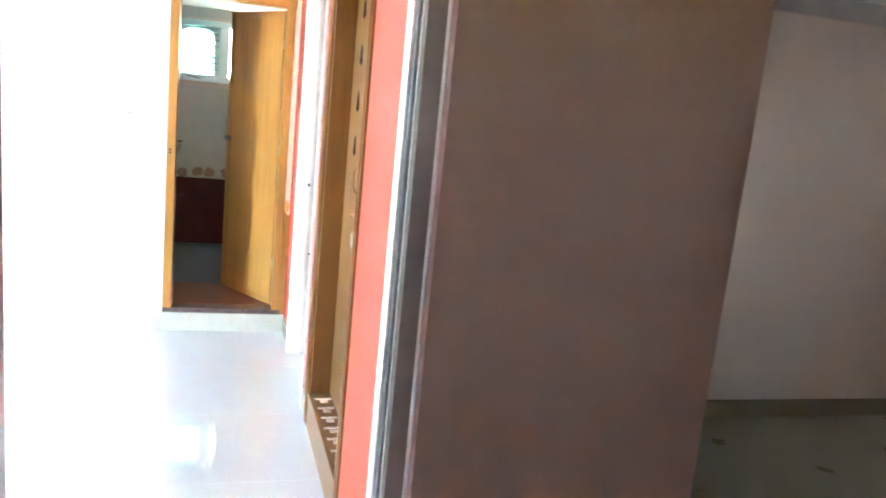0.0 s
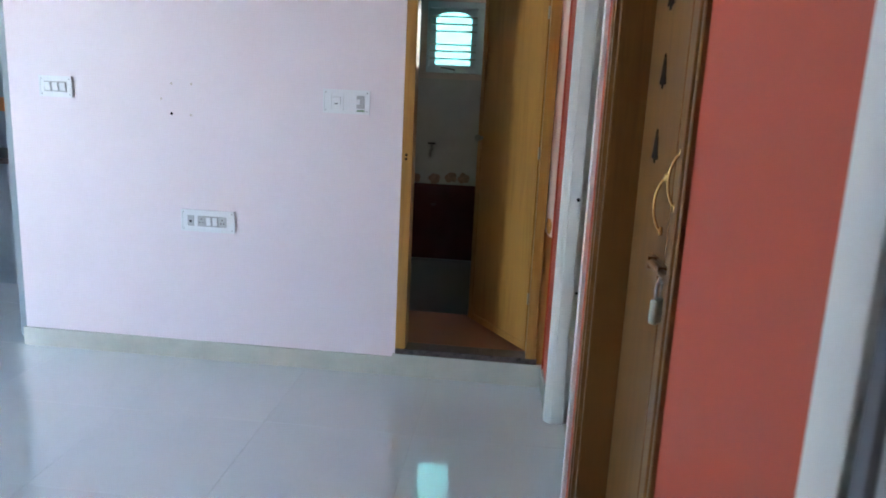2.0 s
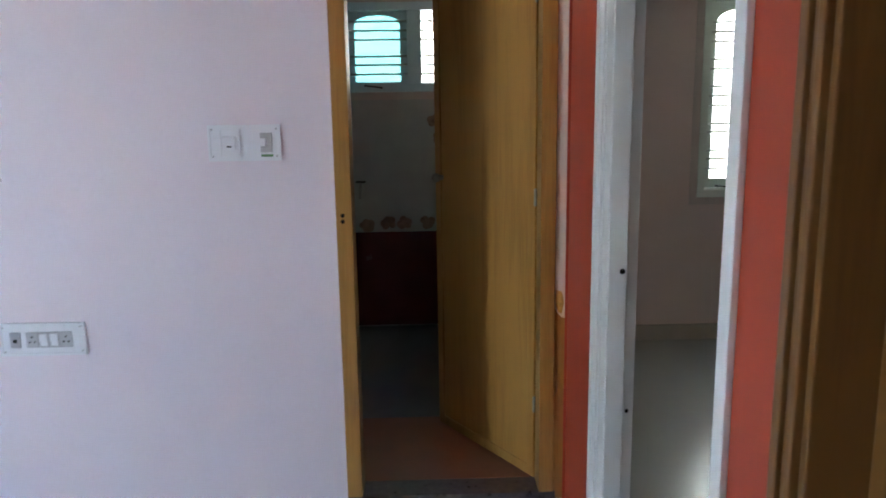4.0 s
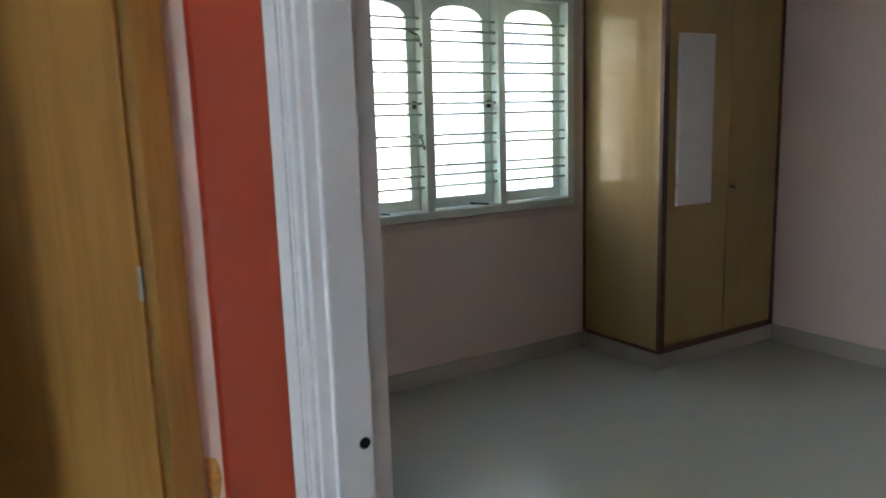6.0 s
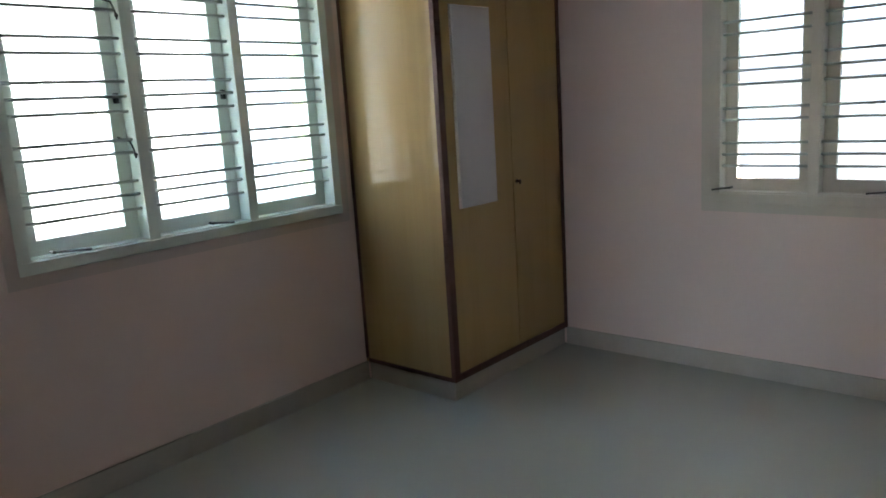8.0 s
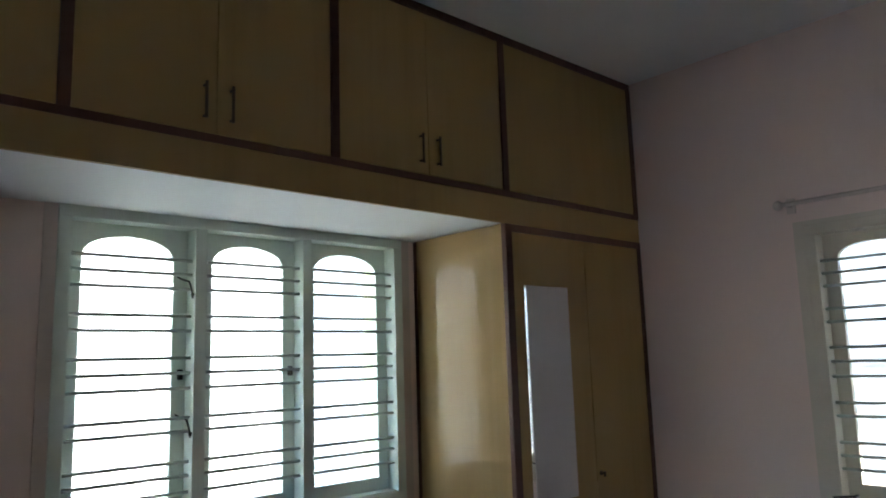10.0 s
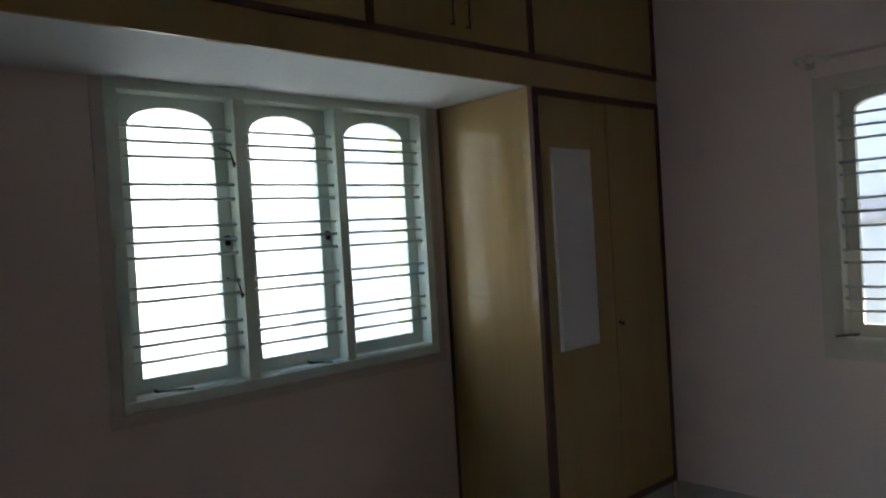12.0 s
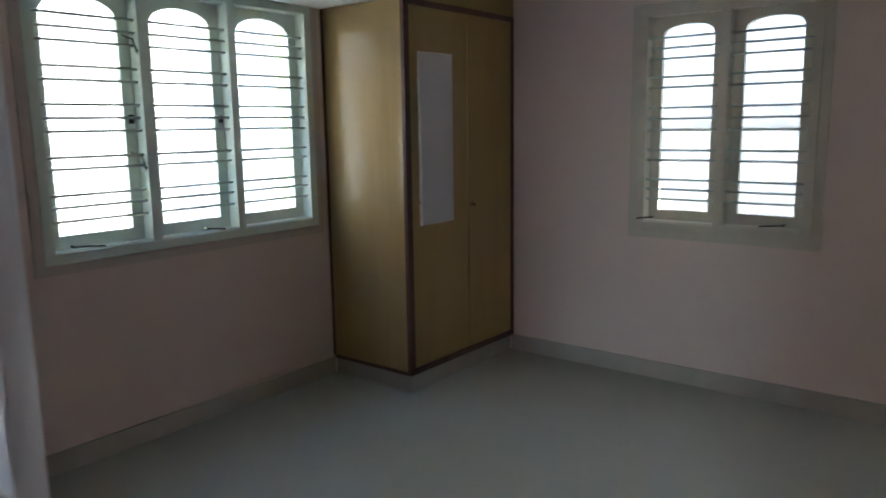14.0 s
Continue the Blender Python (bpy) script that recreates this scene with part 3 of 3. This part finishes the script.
for k in range(9):
    part("flower_tile", flower(-1.1 + k * 0.13 + rng.uniform(-0.02, 0.02), 0.79 + rng.uniform(-0.01, 0.015), 0.047), FLORAL, dado, "orange-brown flower border tile")
for x, z in ((-0.40, 1.41), (-0.37, 1.31), (-0.355, 1.18), (-0.345, 1.06)):
    part("flower_tile", flower(x, z, 0.042), FLORAL, dado, "orange-brown flower border tile")
tap = thing("bathroom_tap", pose(-0.85, YB, 1.01), "tarnished wall-mounted bathroom tap", "tap")
bm = rod(bmesh.new(), (0, 0, 0), (0, -0.07, 0), 0.013)
rod(bm, (0, -0.05, 0), (0, -0.05, 0.04), 0.009)
part("body", tube(bm, [(0, -0.06, 0), (0.0, -0.11, -0.005), (0.0, -0.125, -0.05)], 0.010), STEEL, tap, smooth=True)
part("handle", boxes((-0.03, 0.03, -0.058, -0.042, 0.04, 0.052), bevel=0.004), DARK_IRON, tap)

# ---- shrine doors in the coral wall ----
fr = thing("door_frame_shrine", W, "varnished teak shrine door frame with stepped moulding", "door frame", kind="structure")
for s, u in ((1, P0), (-1, P1)):
    for a, b, x0, x1 in (((0.0, 0.022, -0.018, 0.10), (0.022, 0.040, -0.010, 0.10), (0.040, 0.058, -0.016, 0.10), (0.058, 0.075, -0.004, 0.14)) if s > 0 else ((0.0, 0.016, -0.010, 0.10), (0.016, 0.040, -0.014, 0.14))):
        lo, hi = sorted((-(u + s * a), -(u + s * b)))
        part("post_moulding", boxes((x0, x1, lo, hi, 0.0, 2.06), bevel=0.004), TEAK_DARK, fr)
part("head", boxes((-0.016, 0.14, -P1, -P0, 2.06, 2.14), bevel=0.004), TEAK_DARK, fr)
part("threshold", boxes((-0.012, 0.14, -P1 + 0.041, -P0 - 0.076, 0.0, 0.17), bevel=0.004), TEAK_DARK, fr)
for k in range(7):
    u = P0 + 0.13 + k * 0.105
    bm = boxes((0.01, 0.085, -u - 0.03, -u - 0.012, 0.17, 0.1715), (0.03, 0.065, -u - 0.07, -u - 0.04, 0.17, 0.1715))
    part("powder_mark", bm, WHITE_INK, fr, "white floor-powder pattern on the sill")


def bell(y, z, s):
    """A black bell-shaped inlay that paints the dark of a cut-out, in the leaf's plane."""
    prof = [(0.0, 1.0), (0.10, 0.97), (0.10, 0.84), (0.17, 0.78), (0.22, 0.62), (0.26, 0.40), (0.36, 0.22), (0.42, 0.16), (0.30, 0.13), (0.12, 0.12), (0.10, 0.02), (0.0, 0.0)]
    pts = [(-w, h) for w, h in prof] + [(w, h) for w, h in prof[-2:0:-1]]
    bm = bmesh.new()
    prism(bm, [(y + s * w, z + s * h) for w, h in pts], -0.0015, 0.0005)
    bmesh.ops.rotate(bm, verts=bm.verts, cent=(0, 0, 0), matrix=Matrix.Rotation(radians(90), 3, "Z"))
    for v in bm.verts:
        v.co.x = -v.co.x
    return bm


PU0, PU1 = P0 + 0.077, P1 - 0.042
PM = 1.872
shrine = []
for u0, u1, centre in ((PU0, PM - 0.003, 1.652), (PM + 0.003, PU1, 2.062)):
    lf = thing("shrine_door", W @ pose(0.088, -(u0 + u1) / 2, 0.172), "closed varnished teak shrine door with bell cut-outs", "door", "shrine double doors")
    h = (u1 - u0) / 2
    part("panel", boxes((0, 0.03, -h, h, 0, 1.885), bevel=0.003), TEAK_DARK, lf)
    mid = (u0 + u1) / 2
    for z in (1.137, 1.323, 1.512, 1.701):
        part("bell_cutout", bell(mid - centre, z, 0.088), BLACK, lf, "bell-shaped cut-out, its dark hollow painted black")
    shrine.append((lf, mid))


def pull(y, z0, z1):
    bm = bmesh.new()
    n = 14
    sweep(bm, [(-0.003 - 0.022 * math.sin(math.pi * i / n) ** 0.6, y, z0 + (z1 - z0) * i / n) for i in range(n + 1)], 0.0034)
    for z in (z0, z1):
        rod(bm, (0, y, z), (-0.008, y, z), 0.011, 12)
    return bm


part("handle", pull(shrine[1][1] - 1.925, 1.236 - 0.172, 1.357 - 0.172), BRASS, shrine[1][0], "curved brass pull handle", smooth=True)
part("handle", pull(shrine[0][1] - 1.812, 1.162 - 0.172, 1.290 - 0.172), BRASS, shrine[0][0], "curved brass pull handle", smooth=True)
bm = boxes((-0.006, 0, -0.12, 0.14, -0.012, 0.012), bevel=0.002)
rod(bm, (-0.016, -0.17, 0), (-0.016, 0.10, 0), 0.0105, 14)
for y in (-0.10, -0.02, 0.09):
    box(bm, -0.026, 0, y - 0.008, y + 0.008, -0.014, 0.014, bevel=0.002)
bmesh.ops.translate(bm, verts=bm.verts, vec=(0, shrine[1][1] - 1.90, 1.085 - 0.172))
part("door_bolt", bm, BOLT_BROWN, shrine[1][0], "tarnished brown brass sliding bolt", smooth=False)
pad = thing("padlock", W @ pose(0.088 - 0.026, -1.975, 1.022, 0, 0, -38), "pale greenish steel padlock hanging on the shrine door bolt", "padlock")
part("body", boxes((-0.014, 0.004, -0.019, 0.019, -0.042, 0.016), bevel=0.005), PAD_STEEL, pad)
part("shackle", tube(bmesh.new(), [(-0.005, -0.013, 0.014), (-0.005, -0.012, 0.05), (-0.005, 0.0, 0.062), (-0.005, 0.012, 0.05), (-0.005, 0.013, 0.014)], 0.0034), STEEL, pad, "steel shackle", smooth=True)

# ---- entrance door ----
fr = thing("door_frame_entrance", I, "white painted entrance door frame with a rebate", "door frame", kind="structure")
part("post", boxes((0.066, 0.1425, -3.036, -2.962, 0.0, 2.10), bevel=0.003), WHITE_ENAMEL, fr)
part("post_step", boxes((0.074, 0.1425, -3.058, -3.036, 0.0, 2.10), bevel=0.002), STEP_GREY, fr, "slate grey step")
part("step_bead", boxes((0.082, 0.1425, -3.072, -3.058, 0.0, 2.10), bevel=0.002), WHITE_ENAMEL, fr)
part("rebate", boxes((0.091, 0.1425, -3.080, -3.072, 0.0, 2.10), bevel=0.002), REBATE_SHADE, fr, "rebate shaded taupe")
part("edge_bead", boxes((0.137, 0.1425, -3.108, -3.080, 0.0, 2.12), bevel=0.002), PINK_ENAMEL, fr)
part("strike_hole", rod(bmesh.new(), (0.0655, -3.0, 0.86), (0.0662, -3.0, 0.86), 0.007, 12), BLACK, fr, "dark bolt hole")
part("post", boxes((-0.89, -0.845, -3.15, -2.945, 0.0, 2.10), bevel=0.003), WHITE_ENAMEL, fr)
part("head", boxes((-0.89, 0.1425, -3.15, -2.945, 2.10, 2.16), bevel=0.003), WHITE_ENAMEL, fr)
leaf = thing("entrance_door", pose(-0.84, -2.997, 0.01), "glossy reddish brown panelled entrance door standing open", "door")
part("slab", boxes((0.0, 0.034, -0.90, 0.0, 0, 2.06), bevel=0.004), BROWN_DOOR, leaf)


def panel(z0, z1, c=0.07):
    y0, y1 = -0.80, -0.10
    o = [(y0 + c, z0), (y1 - c, z0), (y1, z0 + c), (y1, z1 - c), (y1 - c, z1), (y0 + c, z1), (y0, z1 - c), (y0, z0 + c)]
    cy, cz = (y0 + y1) / 2, (z0 + z1) / 2

    def inset(d):
        return [(cy + (y - cy) * (1 - d / abs(y1 - cy)), cz + (z - cz) * (1 - d / abs(z1 - cz))) for y, z in o]
    bm = bmesh.new()
    ring(bm, o, inset(0.022), -0.012, 0.0)
    prism(bm, inset(0.09), -0.007, 0.0)
    bmesh.ops.rotate(bm, verts=bm.verts, cent=(0, 0, 0), matrix=Matrix.Rotation(radians(90), 3, "Z"))
    bmesh.ops.translate(bm, verts=bm.verts, vec=(0.034, 0, 0))
    part("raised_panel", bm, BROWN_DOOR, leaf)


panel(0.98, 1.93)
panel(0.12, 0.85)

# ---- wardrobe and loft ----
WX, WY = 2.83, 1.515
wd = thing("wardrobe", pose(WX, WY, 0), "built-in olive veneer wardrobe with dark beading in the corner", "wardrobe")
ww, dd = XR - WX - 0.001, YN - WY - 0.001
part("plinth", boxes((0.012, ww - 0.013, 0.012, dd - 0.013, 0, 0.1)), BED_SKIRT, wd, "brownish grey tile plinth")
part("carcass", boxes((0.0, ww, 0.02, dd, 0.1, 2.128)), LAMINATE, wd)
part("door", boxes((0.04, 0.552, 0.0, 0.02, 0.135, 2.095), bevel=0.002), LAMINATE, wd)
right = part("door", boxes((0.555, ww - 0.03, 0.0, 0.02, 0.135, 2.095), bevel=0.002), LAMINATE, wd)
part("beading", boxes((-0.004, 0.038, -0.006, 0.02, 0.1, 2.128), bevel=0.003), TRIM_BROWN, wd, "dark brown corner beading")
part("beading", boxes((-0.004, 0.0, dd - 0.02, dd, 0.12, 2.128)), TRIM_BROWN, wd, "dark brown wall beading")
part("beading", boxes((ww - 0.028, ww, -0.004, 0.02, 0.1, 2.128)), TRIM_BROWN, wd, "dark brown wall beading")
part("beading", boxes((-0.004, 0.0, 0.02, dd - 0.02, 0.1, 0.12)), TRIM_BROWN, wd, "dark brown base beading")
part("beading", boxes((0.038, ww - 0.028, -0.004, 0.02, 0.1, 0.133)), TRIM_BROWN, wd, "dark brown base beading")
part("beading", boxes((0.038, ww - 0.028, -0.004, 0.02, 2.097, 2.128)), TRIM_BROWN, wd, "dark brown top beading")
bm = rod(bmesh.new(), (0.585, 0, 1.01), (0.585, -0.004, 1.01), 0.011, 14)
rod(bm, (0.585, -0.004, 1.01), (0.585, -0.018, 1.01), 0.006)
box(bm, 0.580, 0.590, -0.026, -0.018, 0.995, 1.018, bevel=0.002)
part("lock", bm, HANDLE_BROWN, right, "dark keyhole with a hanging key")
wm = thing("wardrobe_mirror", pose(2.93, WY - 0.0005, 0.933, 0, 0, -1.3), "tall mirror with milky protective film on the wardrobe door", "mirror")
part("glass", boxes((0, 0.295, -0.005, 0, 0, 0.93), bevel=0.001), MIRROR, wm)
bm = bmesh.new()
prism(bm, [(0.022, 0.002), (0.294, 0.002), (0.294, 0.928), (0.014, 0.928), (0.017, 0.6), (0.020, 0.3)], -0.0056, -0.005)
part("film", bm, FILM, wm, "milky film peeling at one edge")

LX0 = 0.20
structure("loft_slab", boxes((LX0, WX - 0.005, WY + 0.012, YN, 2.13, 2.20)), CEILING_WHITE, "white painted loft slab over the window", "slab")
loft = thing("loft_cabinet", pose(LX0, WY, 2.13), "olive veneer loft cupboards with dark beading over the window", "cabinet")
lw = XR - LX0 - 0.001
part("fascia", boxes((0, lw, -0.002, 0.012, 0.0, 0.118)), LAMINATE, loft)
part("beading", boxes((0, lw, -0.007, 0.012, 0.118, 0.145), bevel=0.002), TRIM_BROWN, loft, "dark brown beading")
part("carcass", boxes((0, lw, 0.022, dd, 0.145, H - 2.13 - 0.001)), LAMINATE, loft)
part("beading", boxes((0, lw, -0.004, 0.022, 0.835, H - 2.13 - 0.001)), TRIM_BROWN, loft, "dark brown beading")
posts = [0.16, 1.055, 1.955, 2.85, XR - 0.015]
for a in posts:
    part("beading", boxes((max(a - LX0 - 0.017, 0), min(a - LX0 + 0.017, lw), -0.006, 0.022, 0.145, 0.835)), TRIM_BROWN, loft, "dark brown beading")
for a, b in zip(posts, posts[1:]):
    last = b > 3.5
    a, b = max(a - LX0 + 0.017, 0.017), b - LX0 - 0.017
    c = (a + b) / 2
    for x0, x1, hx in ((a + 0.002, b - 0.002, None),) if last else ((a + 0.002, c - 0.0015, c - 0.045), (c + 0.0015, b - 0.002, c + 0.045)):
        d = part("door", boxes((x0, x1, 0.0, 0.022, 0.149, 0.832), bevel=0.002), LAMINATE, loft)
        if hx is None:
            continue
        bm = rod(bmesh.new(), (hx, 0, 0.20), (hx, -0.022, 0.20), 0.004)
        rod(bm, (hx, 0, 0.30), (hx, -0.022, 0.30), 0.004)
        rod(bm, (hx, -0.022, 0.19), (hx, -0.022, 0.31), 0.005)
        part("handle", bm, HANDLE_BROWN, d, "thin dull bronze handle")

# ---- curtain rod, hook ----
cr = thing("curtain_rod", pose(XR, 0.2, 2.185), "thin cream curtain rod on wall brackets above the window", "curtain rod")
part("rod", rod(bmesh.new(), (-0.07, -0.62, 0), (-0.07, 0.56, 0), 0.010, 12), CREAM_OLD, cr, smooth=True)
for y in (-0.55, 0.52):
    bm = boxes((-0.006, 0, y - 0.02, y + 0.02, -0.035, 0.035), bevel=0.002)
    rod(bm, (0, y, 0), (-0.075, y, 0), 0.008)
    bmesh.ops.create_uvsphere(bm, u_segments=12, v_segments=8, radius=0.022, matrix=Matrix.Translation((-0.07, y + (0.03 if y > 0 else -0.03), 0)))
    part("bracket", bm, CREAM_OLD, cr)
single("wall_hook", tube(bmesh.new(), [(0, 0, 0), (-0.03, 0, 0), (-0.04, 0, -0.02), (-0.03, 0, -0.035)], 0.005), DARK_IRON, pose(XR, 0.244, 2.406), "small dark iron hook in the wall", "hook")

# ---- switch plates ----


def plate(m, w, h, modules, label):
    p = thing("switch_plate", m, label, "switch plate")
    part("base", boxes((0, w, -0.008, 0, 0, h), bevel=0.003), PLASTIC, p)
    part("rim", ring(bmesh.new(), [(0, 0), (w, 0), (w, h), (0, h)], [(0.008, 0.008), (w - 0.008, 0.008), (w - 0.008, h - 0.008), (0.008, h - 0.008)], -0.0105, -0.008), PLASTIC, p)
    for x, z in ((0.014, 0.014), (w - 0.014, 0.014), (0.014, h - 0.014), (w - 0.014, h - 0.014)):
        part("screw", rod(bmesh.new(), (x, -0.0092, z), (x, -0.0085, z), 0.0028, 10), STEEL, p)
    for x0, x1, z0, z1, kind in modules:
        s = part("module", boxes((x0, x1, -0.0115, -0.008, z0, z1), bevel=0.0015), PLASTIC if kind == "bell" else PLASTIC_GREY, p)
        if kind == "switch":
            part("rocker", boxes((x0 + 0.005, x1 - 0.005, -0.017, -0.0115, (z0 + z1) / 2 - 0.004, z1 - 0.006), (x0 + 0.005, x1 - 0.005, -0.0135, -0.0115, z0 + 0.006, (z0 + z1) / 2 - 0.004), bevel=0.001), PLASTIC, s)
        elif kind == "bell":
            part("surround", ring(bmesh.new(), [(x0, z0), (x1, z0), (x1, z1), (x0, z1)], [(x0 + 0.005, z0 + 0.005), (x1 - 0.005, z0 + 0.005), (x1 - 0.005, z1 - 0.005), (x0 + 0.005, z1 - 0.005)], -0.0145, -0.0115), PLASTIC, s)
            part("push", boxes((x0 + 0.011, x1 - 0.013, -0.021, -0.0115, z0 + 0.024, z1 - 0.022), bevel=0.003), PLASTIC, s)
            part("mark", boxes(((x0 + x1) / 2 - 0.009, (x0 + x1) / 2 + 0.007, -0.0214, -0.021, z0 + 0.03, z0 + 0.034)), BLACK, s)
        elif kind == "toggle":
            part("rocker", boxes((x0 + 0.003, x0 + 0.020, -0.022, -0.0115, z0 + 0.02, z1 - 0.016), bevel=0.002), PLASTIC, s)
        elif kind == "socket":
            bm = bmesh.new()
            cx, cz = (x0 + x1) / 2, (z0 + z1) / 2
            for dx, dz in ((0, 0.010), (-0.008, -0.007), (0.008, -0.007)):
                rod(bm, (cx + dx, -0.0118, cz + dz), (cx + dx, -0.0112, cz + dz), 0.0034, 8)
            part("pin_hole", bm, BLACK, s)
        else:
            part("indicator", boxes(((x0 + x1) / 2 - 0.006, (x0 + x1) / 2 + 0.006, -0.0125, -0.0115, z0 + 0.018, z0 + 0.03)), BLACK, s)
    return p


plate(pose(-2.612, 0, 1.335), 0.174, 0.103, [(0.028 + 0.04 * k, 0.066 + 0.04 * k, 0.026, 0.077, "switch") for k in range(3)], "white three-switch wall plate")
sp = plate(pose(-1.153, 0, 1.327), 0.231, 0.114, [(0.038, 0.102, 0.014, 0.1, "bell"), (0.166, 0.204, 0.026, 0.088, "toggle")], "white wall plate with a bell push and a switch")
part("sticker", boxes((0.168, 0.205, -0.0125, -0.0115, 0.012, 0.02)), GREEN_INK, sp, "small green sticker")
plate(pose(-1.887, 0, 0.693), 0.283, 0.112, [(0.035, 0.068, 0.028, 0.082, "lamp"), (0.088, 0.128, 0.028, 0.082, "socket"), (0.129, 0.163, 0.028, 0.082, "switch"), (0.164, 0.198, 0.028, 0.082, "switch"), (0.199, 0.239, 0.028, 0.082, "socket")], "white wall plate with sockets and switches")
plate(pose(XR, -0.66, 0.79, 0, 0, -90), 0.15, 0.09, [(0.03 + 0.045 * k, 0.07 + 0.045 * k, 0.02, 0.07, "switch") for k in range(2)], "white switch plate under the narrow window")
single("wall_plug_hole", rod(bmesh.new(), (0, -0.0006, 0), (0, 0.0, 0), 0.0075, 12), BLACK, pose(-1.925, 0, 1.282), "dark screw hole in the pink wall", "screw hole")
for x, z in ((-1.923, 1.429), (-1.82, 1.431), (-1.977, 1.353), (-1.825, 1.279)):
    single("filled_hole", rod(bmesh.new(), (0, -0.0006, 0), (0, 0.0, 0), 0.006, 10), CREAM_OLD, pose(x, 0, z), "small filled screw hole in the pink wall", "screw hole", "filled screw holes")

# ---- kitchen glimpsed past the wall's end ----
kc = thing("kitchen_counter", pose(-4.55, 1.0, 0), "dark granite kitchen counter on a plastered base", "counter")
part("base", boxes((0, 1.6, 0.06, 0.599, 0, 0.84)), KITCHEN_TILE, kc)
part("worktop", boxes((0, 1.63, 0, 0.599, 0.84, 0.88), bevel=0.004), GRANITE, kc)
structure("kitchen_tiling", boxes((-4.59, -2.905, 1.588, 1.5995, 1.15, 1.25)), ORANGE_TILE, "orange tile band over the kitchen counter", "wall tiling")

# ---- outside ----
# Added house, unseen in detail: cuts off low sky, bounces sun at the wide window.
far = thing("neighbour_house", pose(1.0, 6.4, -0.62), "added grey plaster house across the yard, blocking low sky light", "house")
part("wall", boxes((-9, 9, 0, 0.23, 0, 6.4)), OUTSIDE_WALL, far)
part("roof", boxes((-9.3, 9.3, -0.4, 6.0, 6.4, 6.55)), OUTSIDE_WALL, far)
nb = thing("neighbour_house", pose(XR + 2.1, -1.5, -0.62), "weathered grey plaster side of the next house", "house")
# Height beyond the window's view is added to keep sky light off the floor.
part("wall", boxes((0, 0.23, -7.0, 6.0, 0, 8.6)), SHADE_WALL, nb)
part("band", boxes((-0.02, 0, -7.0, 6.0, 2.05, 2.2)), BAND, nb)
part("roof", boxes((-0.25, 3.0, -7.2, 6.2, 8.6, 8.72)), OUTSIDE_WALL, nb)

BARK = material("grey-brown bark", (0.14, 0.10, 0.07), 0.9, vary=0.3, scale=14, bump=0.4)
LEAF = material("yellow-green leaves", (0.30, 0.36, 0.09), 0.5, vary=0.35, scale=3, bump=0.0)
tree = thing("tree", pose(0.15, 4.3, -0.62), "small leafy yellow-green tree in the yard", "tree")
bm = bmesh.new()
rod(bm, (0, 0, 0), (0.05, 0, 1.6), 0.09, 10, 0.06)
for k in range(7):
    a = k * 2.4
    rod(bm, (0.05, 0, 1.45 + 0.02 * k), (-0.35 + 0.45 * math.cos(a), 0.45 * math.sin(a), 3.1 + 0.12 * k), 0.03, 8, 0.008)
part("trunk", bm, BARK, tree)
rl = random.Random(11)
bm = bmesh.new()
for k in range(650):
    a, e = rl.uniform(0, 2 * math.pi), rl.uniform(-0.7, 1.4)
    r = 0.75 * rl.uniform(0.45, 1.0) * (0.8 + 0.3 * math.sin(3 * a) * math.cos(2 * e))
    c = Vector((-0.35 + r * math.cos(a) * math.cos(e), r * math.sin(a) * math.cos(e), 3.4 + r * math.sin(e)))
    t = Euler((rl.uniform(-1, 1), rl.uniform(-1, 1), rl.uniform(0, 6.3))).to_matrix()
    w, h = rl.uniform(0.025, 0.045), rl.uniform(0.06, 0.10)
    bm.faces.new([bm.verts.new(c + t @ Vector(p)) for p in ((0, -h, 0), (w, 0, 0.01), (0, h, 0), (-w, 0, 0.01))])
part("crown", bm, LEAF, tree)

# ---- hall floor tiles ----
TS = 0.66
tile_mesh = finish("tile", boxes((0.0005, TS - 0.0005, 0.0005, TS - 0.0005, -0.006, 0.0), bevel=0.0003), HALL_TILE)
for i in range(-5, 4):
    for j in range(-5, 3):
        x, y = -1.885 + i * TS, j * TS
        if x + TS < -4.6 or x > 0.05 or y + TS < -3.14 or y > 1.0 or (y >= 0 and x > -3.0):
            continue
        t = new("tile", tile_mesh)
        t.parent = floor_hall
        t.location = (x, y, 0)
